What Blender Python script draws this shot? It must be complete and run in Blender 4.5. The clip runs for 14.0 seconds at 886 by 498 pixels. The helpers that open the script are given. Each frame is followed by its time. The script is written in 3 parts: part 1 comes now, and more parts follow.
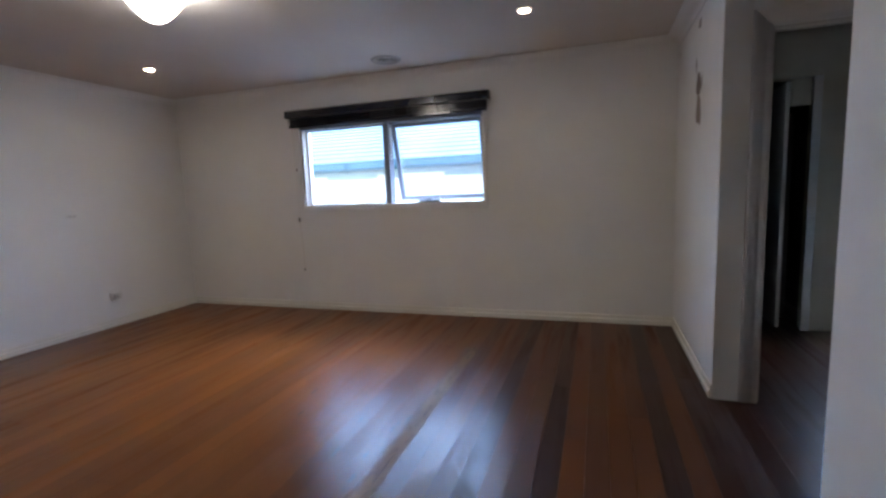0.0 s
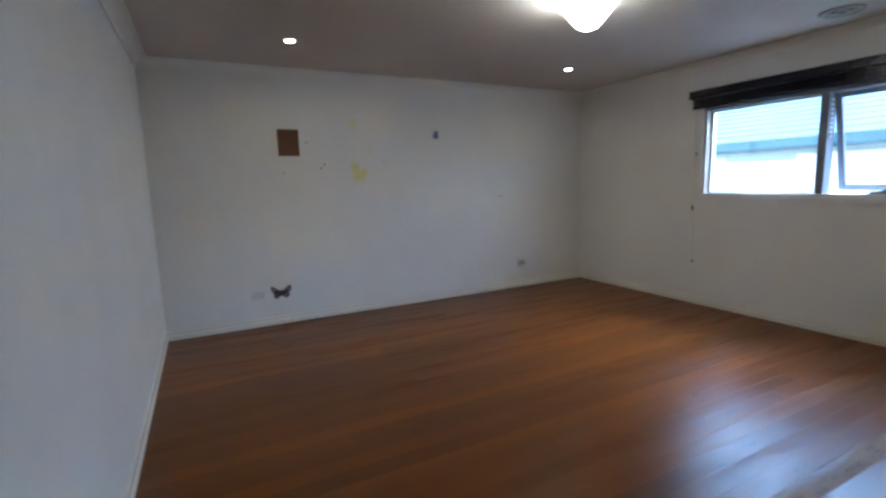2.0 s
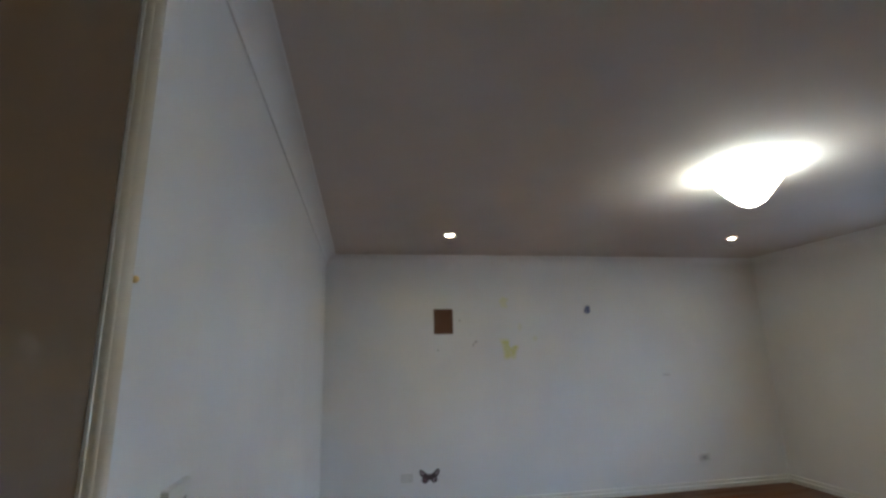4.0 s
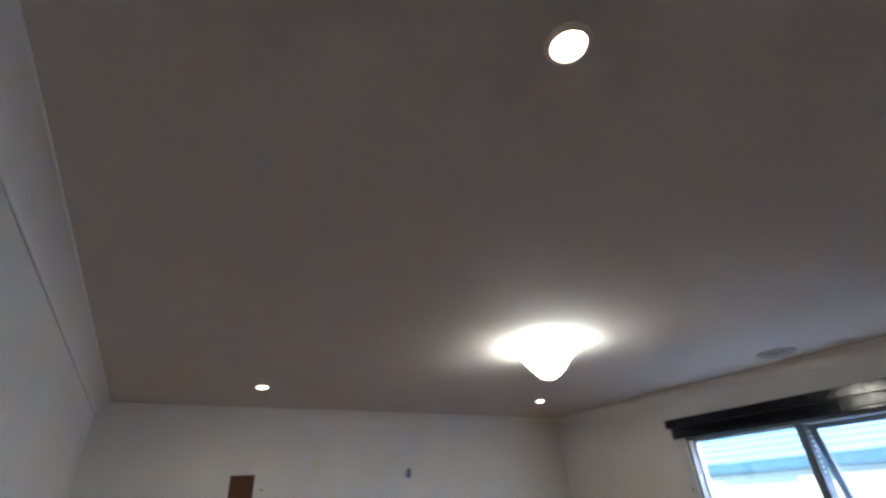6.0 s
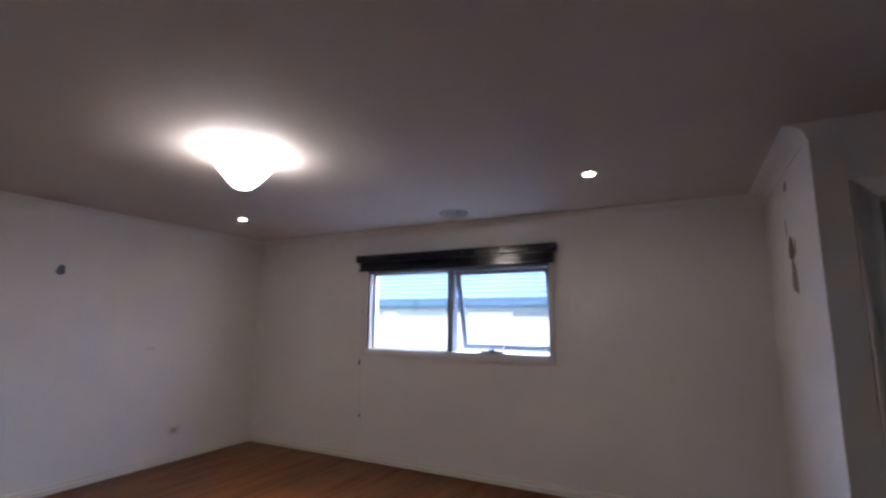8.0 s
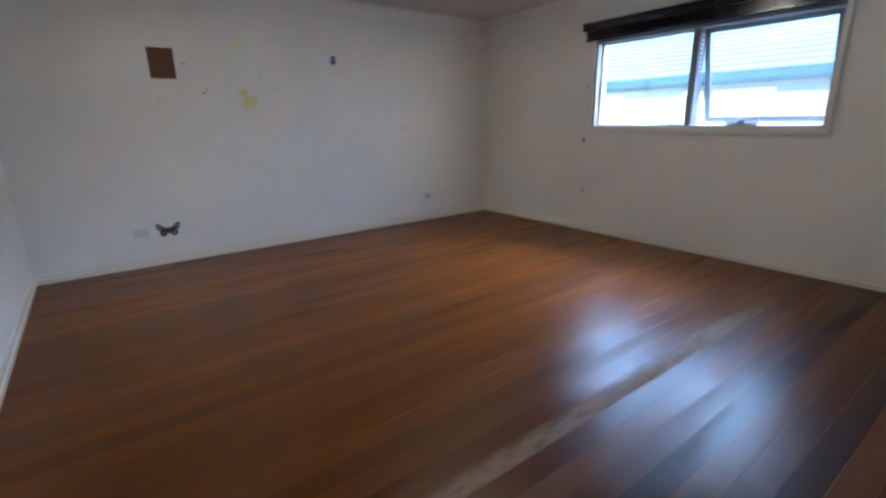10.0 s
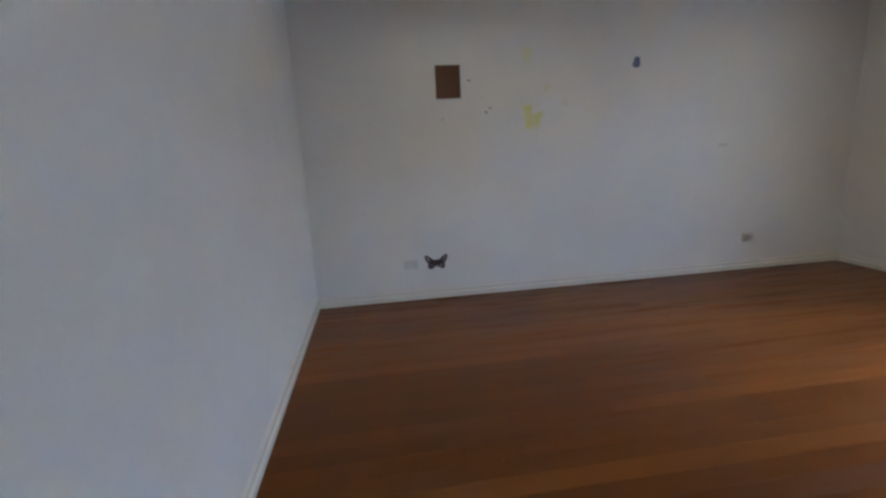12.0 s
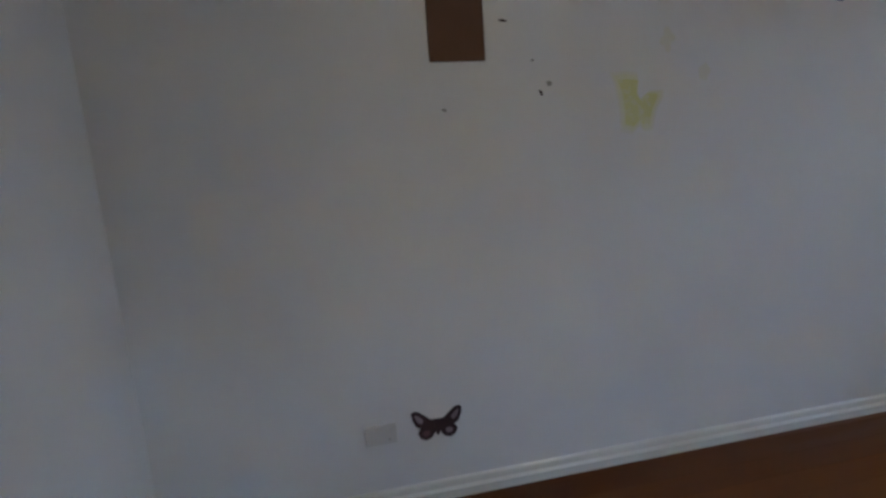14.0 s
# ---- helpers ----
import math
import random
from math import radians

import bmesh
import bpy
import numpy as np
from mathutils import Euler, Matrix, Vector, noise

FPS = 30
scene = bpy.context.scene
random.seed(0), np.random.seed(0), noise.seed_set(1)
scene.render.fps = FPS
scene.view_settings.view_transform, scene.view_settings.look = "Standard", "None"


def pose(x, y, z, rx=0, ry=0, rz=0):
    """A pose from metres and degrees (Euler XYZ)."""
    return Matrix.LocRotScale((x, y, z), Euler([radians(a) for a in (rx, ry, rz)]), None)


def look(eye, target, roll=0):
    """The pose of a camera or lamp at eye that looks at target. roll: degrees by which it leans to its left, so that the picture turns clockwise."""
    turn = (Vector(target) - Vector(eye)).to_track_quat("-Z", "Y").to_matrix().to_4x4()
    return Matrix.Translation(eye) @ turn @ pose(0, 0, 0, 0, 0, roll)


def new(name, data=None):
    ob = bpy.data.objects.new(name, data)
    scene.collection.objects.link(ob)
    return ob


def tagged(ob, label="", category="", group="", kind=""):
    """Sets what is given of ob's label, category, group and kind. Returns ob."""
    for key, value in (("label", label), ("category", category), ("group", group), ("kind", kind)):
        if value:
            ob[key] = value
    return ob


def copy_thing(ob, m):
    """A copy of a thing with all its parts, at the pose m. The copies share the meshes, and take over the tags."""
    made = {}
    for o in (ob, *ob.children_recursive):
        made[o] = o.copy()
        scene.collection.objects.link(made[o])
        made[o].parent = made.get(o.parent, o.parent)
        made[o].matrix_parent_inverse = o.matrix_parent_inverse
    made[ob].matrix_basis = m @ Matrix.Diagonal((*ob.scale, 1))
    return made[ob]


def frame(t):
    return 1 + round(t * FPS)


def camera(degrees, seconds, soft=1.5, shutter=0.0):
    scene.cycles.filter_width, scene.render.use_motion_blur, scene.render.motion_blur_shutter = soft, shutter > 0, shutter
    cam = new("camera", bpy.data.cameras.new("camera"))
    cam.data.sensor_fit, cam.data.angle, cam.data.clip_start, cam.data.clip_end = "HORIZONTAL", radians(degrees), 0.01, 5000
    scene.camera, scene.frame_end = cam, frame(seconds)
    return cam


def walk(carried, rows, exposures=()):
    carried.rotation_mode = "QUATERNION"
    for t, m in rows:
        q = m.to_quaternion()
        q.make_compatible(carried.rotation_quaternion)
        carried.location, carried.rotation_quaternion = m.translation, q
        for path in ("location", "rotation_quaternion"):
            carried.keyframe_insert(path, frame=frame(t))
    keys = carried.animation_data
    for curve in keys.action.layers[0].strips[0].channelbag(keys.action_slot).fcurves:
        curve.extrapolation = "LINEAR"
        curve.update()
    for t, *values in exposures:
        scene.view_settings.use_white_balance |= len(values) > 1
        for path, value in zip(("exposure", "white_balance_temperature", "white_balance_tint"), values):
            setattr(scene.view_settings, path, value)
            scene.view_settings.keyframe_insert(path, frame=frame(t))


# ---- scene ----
# ---------------------------------------------------------------- camera
cam = camera(87.6, 14.0, soft=2.8)
PATH = [
    (0, (4.686, 0.536, 1.245), (4.053, 2.416, 0.995), -2.3),
    (0.5, (4.677, 0.505, 1.261), (3.627, 2.194, 1.043), -2.6),
    (1, (4.662, 0.465, 1.299), (3.305, 1.913, 1.047), -2.4),
    (1.5, (4.651, 0.445, 1.305), (3.05, 1.613, 1.035), -1.9),
    (2, (4.636, 0.392, 1.313), (2.874, 1.297, 1.032), -1.7),
    (2.5, (4.627, 0.362, 1.306), (2.763, 1.029, 1.022), -1.9),
    (3, (4.627, 0.347, 1.326), (2.706, 0.868, 1.128), -2.3),
    (3.2, (4.615, 0.332, 1.335), (2.67, 0.796, 1.277), -2.5),
    (5.3, (4.633, 0.404, 1.556), (2.944, 0.916, 2.497), -2.8),
    (5.5, (4.627, 0.409, 1.53), (2.995, 1.042, 2.498), -3.0),
    (6, (4.642, 0.47, 1.548), (3.147, 1.383, 2.513), -3.8),
    (6.5, (4.66, 0.511, 1.522), (3.312, 1.688, 2.414), -4.7),
    (7, (4.668, 0.582, 1.511), (3.466, 1.954, 2.33), -4.0),
    (7.5, (4.719, 0.684, 1.495), (3.734, 2.263, 2.227), -1.1),
    (8, (4.723, 0.721, 1.431), (3.816, 2.477, 1.741), 0.5),
    (8.5, (4.752, 0.667, 1.342), (3.594, 2.296, 1.28), -1.9),
    (8.7, (4.809, 0.656, 1.312), (3.534, 2.183, 1.1), -2.1),
    (10.8, (4.735, 0.484, 1.225), (3.033, 1.378, 0.676), -2.5),
    (11, (4.603, 0.477, 1.23), (2.817, 1.222, 0.725), -3.0),
    (11.5, (4.23, 0.515, 1.18), (2.321, 0.914, 0.738), -3.1),
    (12, (3.728, 0.557, 1.236), (1.791, 0.816, 0.811), -3.0),
    (12.5, (3.236, 0.604, 1.256), (1.282, 0.745, 0.851), -3.3),
    (13, (2.669, 0.635, 1.228), (0.7, 0.666, 0.878), -3.4),
    (13.5, (2.147, 0.675, 1.243), (0.172, 0.717, 0.927), -3.6),
    (14, (1.607, 0.77, 1.237), (-0.335, 1.125, 0.921), -4.2),
]
EXPO = [
    (0.0, 5.07, 7000, 13), (0.5, 5.13, 6950, 12), (1.0, 5.21, 6750, 13), (1.5, 5.15, 6500, 4), (2.0, 5.07, 6550, 3), (3.0, 5.05, 6750, 1), (5.5, 5.12, 6750, 2),
    (6.5, 5.15, 6850, 10), (7.5, 4.92, 6950, 22), (8.0, 4.75, 7000, 22), (8.7, 4.75, 7000, 21), (10.8, 5.40, 6550, 0), (11.0, 5.40, 6550, 0), (11.5, 5.37, 6700, 4), (12.0, 5.08, 6650, 5),
    (12.5, 4.92, 6650, 4), (13.0, 4.74, 6650, 4), (14.0, 4.60, 6550, 5)]
walk(cam, [(t, look(eye, target, roll)) for t, eye, target, roll in PATH], EXPO)

# room size in metres: west wall x=0, south wall y=0
W, L, H = 5.31, 4.85, 2.4
Y_END, Y_NEAR = 3.405, 2.065          # the east wall stops between these two
X_HALL = 7.5                        # far side of the side passage
T = 0.10                             # partition thickness
DX0, DX1, DH = 3.914, 4.734, 2.003    # south doorway
WX0, WX1, WZ0, WZ1 = 1.675, 3.68, 1.105, 1.97   # window opening
PX0, PX1, PH = 5.535, 6.355, 2.0       # passage doorway
FY = 4.92                            # wall beyond the passage doorway

# ---------------------------------------------------------------- light
SUN_EL, SUN_DIR = 43.0, (-0.2, -1.0)      # veiled sun over the neighbour's roof
world = bpy.data.worlds.new("sky")
scene.world = world
world.use_nodes = True
wn = world.node_tree
sky = wn.nodes.new("ShaderNodeTexSky")
sky.sky_type = "NISHITA"
sky.sun_disc = False
sky.sun_elevation = radians(SUN_EL)
sky.sun_rotation = math.atan2(-SUN_DIR[0], -SUN_DIR[1])
sky.dust_density, sky.ozone_density = 0.2, 3.0
wn.links.new(sky.outputs[0], wn.nodes["Background"].inputs[0])
wn.nodes["Background"].inputs[1].default_value = 0.17

sun_data = bpy.data.lights.new("sun", "SUN")
sun_data.energy, sun_data.angle, sun_data.color = 0.17, radians(26), (0.84, 0.93, 1.0)
sun = new("sun", sun_data)
sun.matrix_world = look((0, 0, 0), (SUN_DIR[0], SUN_DIR[1], -math.tan(radians(SUN_EL)) * math.hypot(*SUN_DIR)))

LAMP_GLOW, BULB_GLOW, DOWN_GLOW, DOWN_WATT = 0.86, 8.6, 5.0, 0.32


def spot(name, place, watt, colour, wide=95):
    d = bpy.data.lights.new(name, "SPOT")
    d.energy, d.color, d.spot_size, d.spot_blend, d.shadow_soft_size = watt, colour, radians(wide), 0.9, 0.03
    ob = new(name, d)
    ob.location = place
    return ob


# ---------------------------------------------------------------- materials
def material(name, colour=(0.8, 0.8, 0.8), rough=0.5, metal=0.0):
    m = bpy.data.materials.new(name)
    m.use_nodes = True
    b = m.node_tree.nodes["Principled BSDF"]
    b.inputs["Base Color"].default_value = (*colour, 1)
    b.inputs["Roughness"].default_value = rough
    b.inputs["Metallic"].default_value = metal
    return m


def node(m, kind, **inputs):
    n = m.node_tree.nodes.new(kind)
    for k, v in inputs.items():
        n.inputs[k.replace("_", " ")].default_value = v
    return n


def link(m, a, b):
    m.node_tree.links.new(a, b)


def ramp(m, source, stops):
    r = m.node_tree.nodes.new("ShaderNodeValToRGB")
    while len(r.color_ramp.elements) < len(stops):
        r.color_ramp.elements.new(0.5)
    for e, (p, c) in zip(r.color_ramp.elements, stops):
        e.position, e.color = p, (*c, 1)
    link(m, source, r.inputs[0])
    return r


def shader(m):
    return m.node_tree.nodes["Principled BSDF"]


def coords(m, scale=(1, 1, 1), which="Object"):
    tc = m.node_tree.nodes.new("ShaderNodeTexCoord")
    mp = m.node_tree.nodes.new("ShaderNodeMapping")
    mp.inputs["Scale"].default_value = scale
    link(m, tc.outputs[which], mp.inputs[0])
    return mp.outputs[0]


def bump(m, height, strength=0.1, distance=0.002):
    b = node(m, "ShaderNodeBump", Strength=strength, Distance=distance)
    link(m, height, b.inputs["Height"])
    link(m, b.outputs[0], shader(m).inputs["Normal"])


def painted(name, lo, hi, rough=0.5, scuff=None, relief=0.12):
    """Paint with broad blotches, fine roller texture and a few scuffs."""
    m = material(name, hi, rough)
    v = coords(m)
    broad = node(m, "ShaderNodeTexNoise", Scale=1.1, Detail=5.0, Roughness=0.6)
    fine = node(m, "ShaderNodeTexNoise", Scale=240.0, Detail=2.0)
    link(m, v, broad.inputs["Vector"])
    link(m, v, fine.inputs["Vector"])
    r = ramp(m, broad.outputs[0], [(0.3, lo), (0.65, hi)])
    out = r.outputs[0]
    if scuff:
        spots = node(m, "ShaderNodeTexNoise", Scale=5.5, Detail=7.0, Roughness=0.72)
        link(m, v, spots.inputs["Vector"])
        mask = ramp(m, spots.outputs[0], [(0.66, (0, 0, 0)), (0.80, (0.55, 0.55, 0.55))])
        mix = m.node_tree.nodes.new("ShaderNodeMixRGB")
        mix.inputs[2].default_value = (*scuff, 1)
        link(m, mask.outputs[0], mix.inputs[0])
        link(m, out, mix.inputs[1])
        out = mix.outputs[0]
    link(m, out, shader(m).inputs["Base Color"])
    rr = ramp(m, broad.outputs[0], [(0.3, (rough + 0.08,) * 3), (0.7, (rough - 0.06,) * 3)])
    link(m, rr.outputs[0], shader(m).inputs["Roughness"])
    bump(m, fine.outputs[0], relief, 0.0015)
    return m


WALL = painted("wall_paint", (0.71, 0.71, 0.705), (0.76, 0.76, 0.755), 0.5, scuff=(0.60, 0.60, 0.59))
# Brownish base colour takes in the ceiling's dim, warm cast.
CEIL = painted("ceiling_dim_paint", (0.55, 0.50, 0.462), (0.59, 0.54, 0.50), 0.85, relief=0.2)
GLOSS = painted("gloss_trim_paint", (0.70, 0.69, 0.645), (0.77, 0.76, 0.715), 0.2, relief=0.03)
CREAM = painted("cream_gloss_paint", (0.68, 0.62, 0.51), (0.74, 0.68, 0.57), 0.15, relief=0.02)
REVEAL = painted("tan_frame_paint", (0.35, 0.315, 0.285), (0.41, 0.37, 0.335), 0.5, relief=0.15)
POST = painted("grey_gloss_paint", (0.34, 0.35, 0.36), (0.40, 0.41, 0.42), 0.18, relief=0.02)
FRAME = painted("window_paint", (0.66, 0.66, 0.66), (0.74, 0.74, 0.74), 0.35, relief=0.05)
# Window paint with its backlit shade mixed in; grey for the fittings too.
BACKLIT = painted("backlit_window_grey", (0.14, 0.165, 0.21), (0.18, 0.205, 0.255), 0.4, relief=0.05)
TAN = painted("brown_door_lacquer", (0.14, 0.097, 0.06), (0.155, 0.107, 0.066), 0.16, relief=0.03)
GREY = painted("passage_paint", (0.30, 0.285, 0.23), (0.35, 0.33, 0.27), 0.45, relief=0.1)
# Near black for the far panel, and for the gloom of the unlit room.
DARK = painted("panel_and_gloom_black", (0.012, 0.012, 0.014), (0.02, 0.02, 0.022), 0.5, relief=0.05)
PLASTIC = painted("socket_plastic", (0.60, 0.60, 0.585), (0.65, 0.65, 0.635), 0.35, relief=0.02)
SWITCHP = painted("switch_plastic", (0.69, 0.69, 0.68), (0.74, 0.74, 0.73), 0.4, relief=0.02)
GREYPLASTIC = painted("grey_plastic", (0.40, 0.40, 0.39), (0.46, 0.46, 0.45), 0.4, relief=0.02)
SIDE_SHADE = painted("plate_side_shade", (0.44, 0.44, 0.41), (0.50, 0.50, 0.47), 0.5, relief=0.02)
HOLE = material("dark_slot", (0.02, 0.02, 0.02), 0.7)
VENTM = painted("vent_plastic", (0.30, 0.28, 0.26), (0.36, 0.34, 0.32), 0.5, relief=0.05)
NAVY = painted("blind_lacquer", (0.004, 0.007, 0.020), (0.007, 0.012, 0.030), 0.14, relief=0.05)
CORD = painted("cord_fibre", (0.45, 0.43, 0.41), (0.52, 0.50, 0.47), 0.8)
BRASS = material("brass", (0.85, 0.65, 0.3), 0.35, 1.0)
CHROME = material("brushed_metal", (0.6, 0.6, 0.6), 0.3, 1.0)
PATCHM = painted("brown_board", (0.092, 0.039, 0.019), (0.13, 0.057, 0.028), 0.7, relief=0.3)
YELLOW = painted("yellow_paint", (0.64, 0.64, 0.25), (0.70, 0.695, 0.36), 0.6)
PALEYELLOW = painted("faded_yellow_paint", (0.70, 0.70, 0.47), (0.73, 0.73, 0.57), 0.6)
FAINT = painted("faint_yellow_paint", (0.71, 0.70, 0.61), (0.735, 0.73, 0.66), 0.6)
# the yellow paint is thin and patchy
for thin in (YELLOW, PALEYELLOW):
    worn_off = node(thin, "ShaderNodeTexNoise", Scale=38.0, Detail=4.0, Roughness=0.6)
    link(thin, coords(thin), worn_off.inputs["Vector"])
    off_mask = ramp(thin, worn_off.outputs[0], [(0.5, (0.0, 0.0, 0.0)), (0.75, (0.6, 0.6, 0.6))])
    off_mix = thin.node_tree.nodes.new("ShaderNodeMixRGB")
    off_mix.inputs[2].default_value = (0.735, 0.735, 0.73, 1)
    link(thin, off_mask.outputs[0], off_mix.inputs[0])
    link(thin, shader(thin).inputs["Base Color"].links[0].from_socket, off_mix.inputs[1])
    link(thin, off_mix.outputs[0], shader(thin).inputs["Base Color"])
STICKDARK = painted("sticker_dark", (0.02, 0.012, 0.016), (0.05, 0.025, 0.03), 0.5)
STICKPINK = painted("sticker_rose", (0.20, 0.155, 0.175), (0.32, 0.26, 0.285), 0.5)
STICKRED = painted("sticker_maroon", (0.10, 0.05, 0.06), (0.14, 0.075, 0.085), 0.5)
STICKBLUE = painted("sticker_blue", (0.06, 0.09, 0.19), (0.12, 0.15, 0.28), 0.5)
PEEL = painted("bare_plaster", (0.15, 0.115, 0.105), (0.22, 0.175, 0.16), 0.9, relief=0.4)
CHIP = painted("chipped_plaster", (0.27, 0.26, 0.25), (0.36, 0.345, 0.33), 0.9)
TORN = painted("torn_paper", (0.21, 0.165, 0.15), (0.29, 0.235, 0.215), 0.9)
GOUGE = painted("dark_gouge", (0.03, 0.019, 0.013), (0.06, 0.036, 0.024), 0.6)
SMUDGE = painted("grey_smudge", (0.56, 0.56, 0.56), (0.64, 0.64, 0.64), 0.6)


def wood(name, dark, mid, light, rough=0.30):
    """Varnished floorboard: long grain along y, tone by board, worn gloss."""
    m = material(name, mid, rough)
    tc = m.node_tree.nodes.new("ShaderNodeTexCoord")
    info = m.node_tree.nodes.new("ShaderNodeObjectInfo")
    shift = m.node_tree.nodes.new("ShaderNodeVectorMath")
    shift.operation = "ADD"
    link(m, tc.outputs["Object"], shift.inputs[0])
    push = m.node_tree.nodes.new("ShaderNodeMath")
    push.operation = "MULTIPLY"
    push.inputs[1].default_value = 37.0
    link(m, info.outputs["Random"], push.inputs[0])
    link(m, push.outputs[0], shift.inputs[1])
    mp = node(m, "ShaderNodeMapping", Scale=(26.0, 0.45, 26.0))
    link(m, shift.outputs[0], mp.inputs[0])
    grain = node(m, "ShaderNodeTexNoise", Scale=1.0, Detail=3.5, Roughness=0.5, Distortion=0.25)
    link(m, mp.outputs[0], grain.inputs["Vector"])
    mp2 = node(m, "ShaderNodeMapping", Scale=(3.0, 0.4, 3.0))
    link(m, shift.outputs[0], mp2.inputs[0])
    blot = node(m, "ShaderNodeTexNoise", Scale=1.0, Detail=3.0)
    link(m, mp2.outputs[0], blot.inputs["Vector"])
    tone = node(m, "ShaderNodeMath")
    tone.operation = "MULTIPLY_ADD"
    link(m, info.outputs["Random"], tone.inputs[0])
    tone.inputs[1].default_value = 0.20
    mixed = m.node_tree.nodes.new("ShaderNodeMath")
    mixed.operation = "MULTIPLY_ADD"
    mixed.inputs[1].default_value = 0.15
    link(m, grain.outputs[0], mixed.inputs[0])
    half = m.node_tree.nodes.new("ShaderNodeMath")
    half.operation = "MULTIPLY_ADD"
    half.inputs[1].default_value, half.inputs[2].default_value = 0.72, -0.05
    link(m, blot.outputs[0], half.inputs[0])
    link(m, half.outputs[0], mixed.inputs[2])
    link(m, mixed.outputs[0], tone.inputs[2])
    r = ramp(m, tone.outputs[0], [(0.12, dark), (0.48, mid), (0.88, light)])
    link(m, r.outputs[0], shader(m).inputs["Base Color"])
    sheen = node(m, "ShaderNodeMath")
    sheen.operation = "MULTIPLY_ADD"
    sheen.inputs[1].default_value = 0.5
    link(m, grain.outputs[0], sheen.inputs[0])
    spread = node(m, "ShaderNodeMath")
    spread.operation = "MULTIPLY"
    spread.inputs[1].default_value = 0.12
    link(m, info.outputs["Random"], spread.inputs[0])
    link(m, spread.outputs[0], sheen.inputs[2])
    rr = ramp(m, sheen.outputs[0], [(0.15, (rough - 0.02,) * 3), (0.7, (rough + 0.04,) * 3)])
    link(m, rr.outputs[0], shader(m).inputs["Roughness"])
    mp3 = node(m, "ShaderNodeMapping", Scale=(11.0, 0.9, 11.0))
    link(m, shift.outputs[0], mp3.inputs[0])
    streak = node(m, "ShaderNodeTexNoise", Scale=1.0, Detail=4.0, Roughness=0.6)
    link(m, mp3.outputs[0], streak.inputs["Vector"])
    dull = ramp(m, streak.outputs[0], [(0.50, (0, 0, 0)), (0.68, (0.26, 0.26, 0.26))])
    worn = m.node_tree.nodes.new("ShaderNodeMath")
    link(m, rr.outputs[0], worn.inputs[0])
    link(m, dull.outputs[0], worn.inputs[1])
    link(m, worn.outputs[0], shader(m).inputs["Roughness"])
    bleach = m.node_tree.nodes.new("ShaderNodeMixRGB")
    bleach.inputs[2].default_value = (light[0] * 1.05, light[1] * 1.35, light[2] * 2.4, 1)
    link(m, dull.outputs[0], bleach.inputs[0])
    link(m, r.outputs[0], bleach.inputs[1])
    link(m, bleach.outputs[0], shader(m).inputs["Base Color"])
    bump(m, grain.outputs[0], 0.03, 0.0008)
    shader(m).inputs["IOR"].default_value = 1.5
    shader(m).inputs["Specular IOR Level"].default_value = 0.25
    return m


OAK = wood("honey_floorboard", (0.0741, 0.0199, 0.0030), (0.1233, 0.0350, 0.0053), (0.1764, 0.0552, 0.0091))
PALE = wood("pale_floorboard", (0.0896, 0.0256, 0.0038), (0.1460, 0.0439, 0.0068), (0.2032, 0.0670, 0.0119))
CHESTNUT = wood("chestnut_floorboard", (0.0399, 0.0100, 0.0025), (0.0738, 0.0197, 0.0041), (0.1120, 0.0323, 0.0068))
DEEP = wood("deep_honey_floorboard", (0.0586, 0.0149, 0.0026), (0.0999, 0.0270, 0.0041), (0.1465, 0.0438, 0.0073))
JARRAH = wood("dark_floorboard", (0.0215, 0.0054, 0.0022), (0.0320, 0.0084, 0.0033), (0.0492, 0.0138, 0.0051))
WORN = wood("worn_floorboard", (0.13, 0.078, 0.047), (0.19, 0.122, 0.077), (0.25, 0.165, 0.108), 0.52)
# scattered dark pits in the worn board
pits = node(WORN, "ShaderNodeTexNoise", Scale=26.0, Detail=7.0, Roughness=0.7)
link(WORN, coords(WORN, (1.0, 0.28, 1.0)), pits.inputs["Vector"])
pit_mask = ramp(WORN, pits.outputs[0], [(0.50, (0, 0, 0)), (0.64, (0.7, 0.7, 0.7))])
pit_mix = WORN.node_tree.nodes.new("ShaderNodeMixRGB")
pit_mix.inputs[2].default_value = (0.045, 0.03, 0.02, 1)
link(WORN, pit_mask.outputs[0], pit_mix.inputs[0])
link(WORN, shader(WORN).inputs["Base Color"].links[0].from_socket, pit_mix.inputs[1])
# varnish is left along one side of the board, with a ragged border
side = WORN.node_tree.nodes.new("ShaderNodeSeparateXYZ")
link(WORN, coords(WORN), side.inputs[0])
ragged = node(WORN, "ShaderNodeTexNoise", Scale=9.0, Detail=5.0, Roughness=0.7)
link(WORN, coords(WORN, (1.0, 0.35, 1.0)), ragged.inputs["Vector"])
border = node(WORN, "ShaderNodeMath")
border.operation = "MULTIPLY_ADD"
border.inputs[1].default_value = 0.16
link(WORN, ragged.outputs[0], border.inputs[0])
link(WORN, side.outputs[0], border.inputs[2])
bare = ramp(WORN, border.outputs[0], [(0.028, (0, 0, 0)), (0.07, (1, 1, 1))])
bare_mix = WORN.node_tree.nodes.new("ShaderNodeMixRGB")
bare_mix.inputs[1].default_value = (0.095, 0.030, 0.006, 1)
link(WORN, bare.outputs[0], bare_mix.inputs[0])
link(WORN, pit_mix.outputs[0], bare_mix.inputs[2])
link(WORN, bare_mix.outputs[0], shader(WORN).inputs["Base Color"])
bare_rough = ramp(WORN, bare.outputs[0], [(0.0, (0.32,) * 3), (1.0, (0.56,) * 3)])
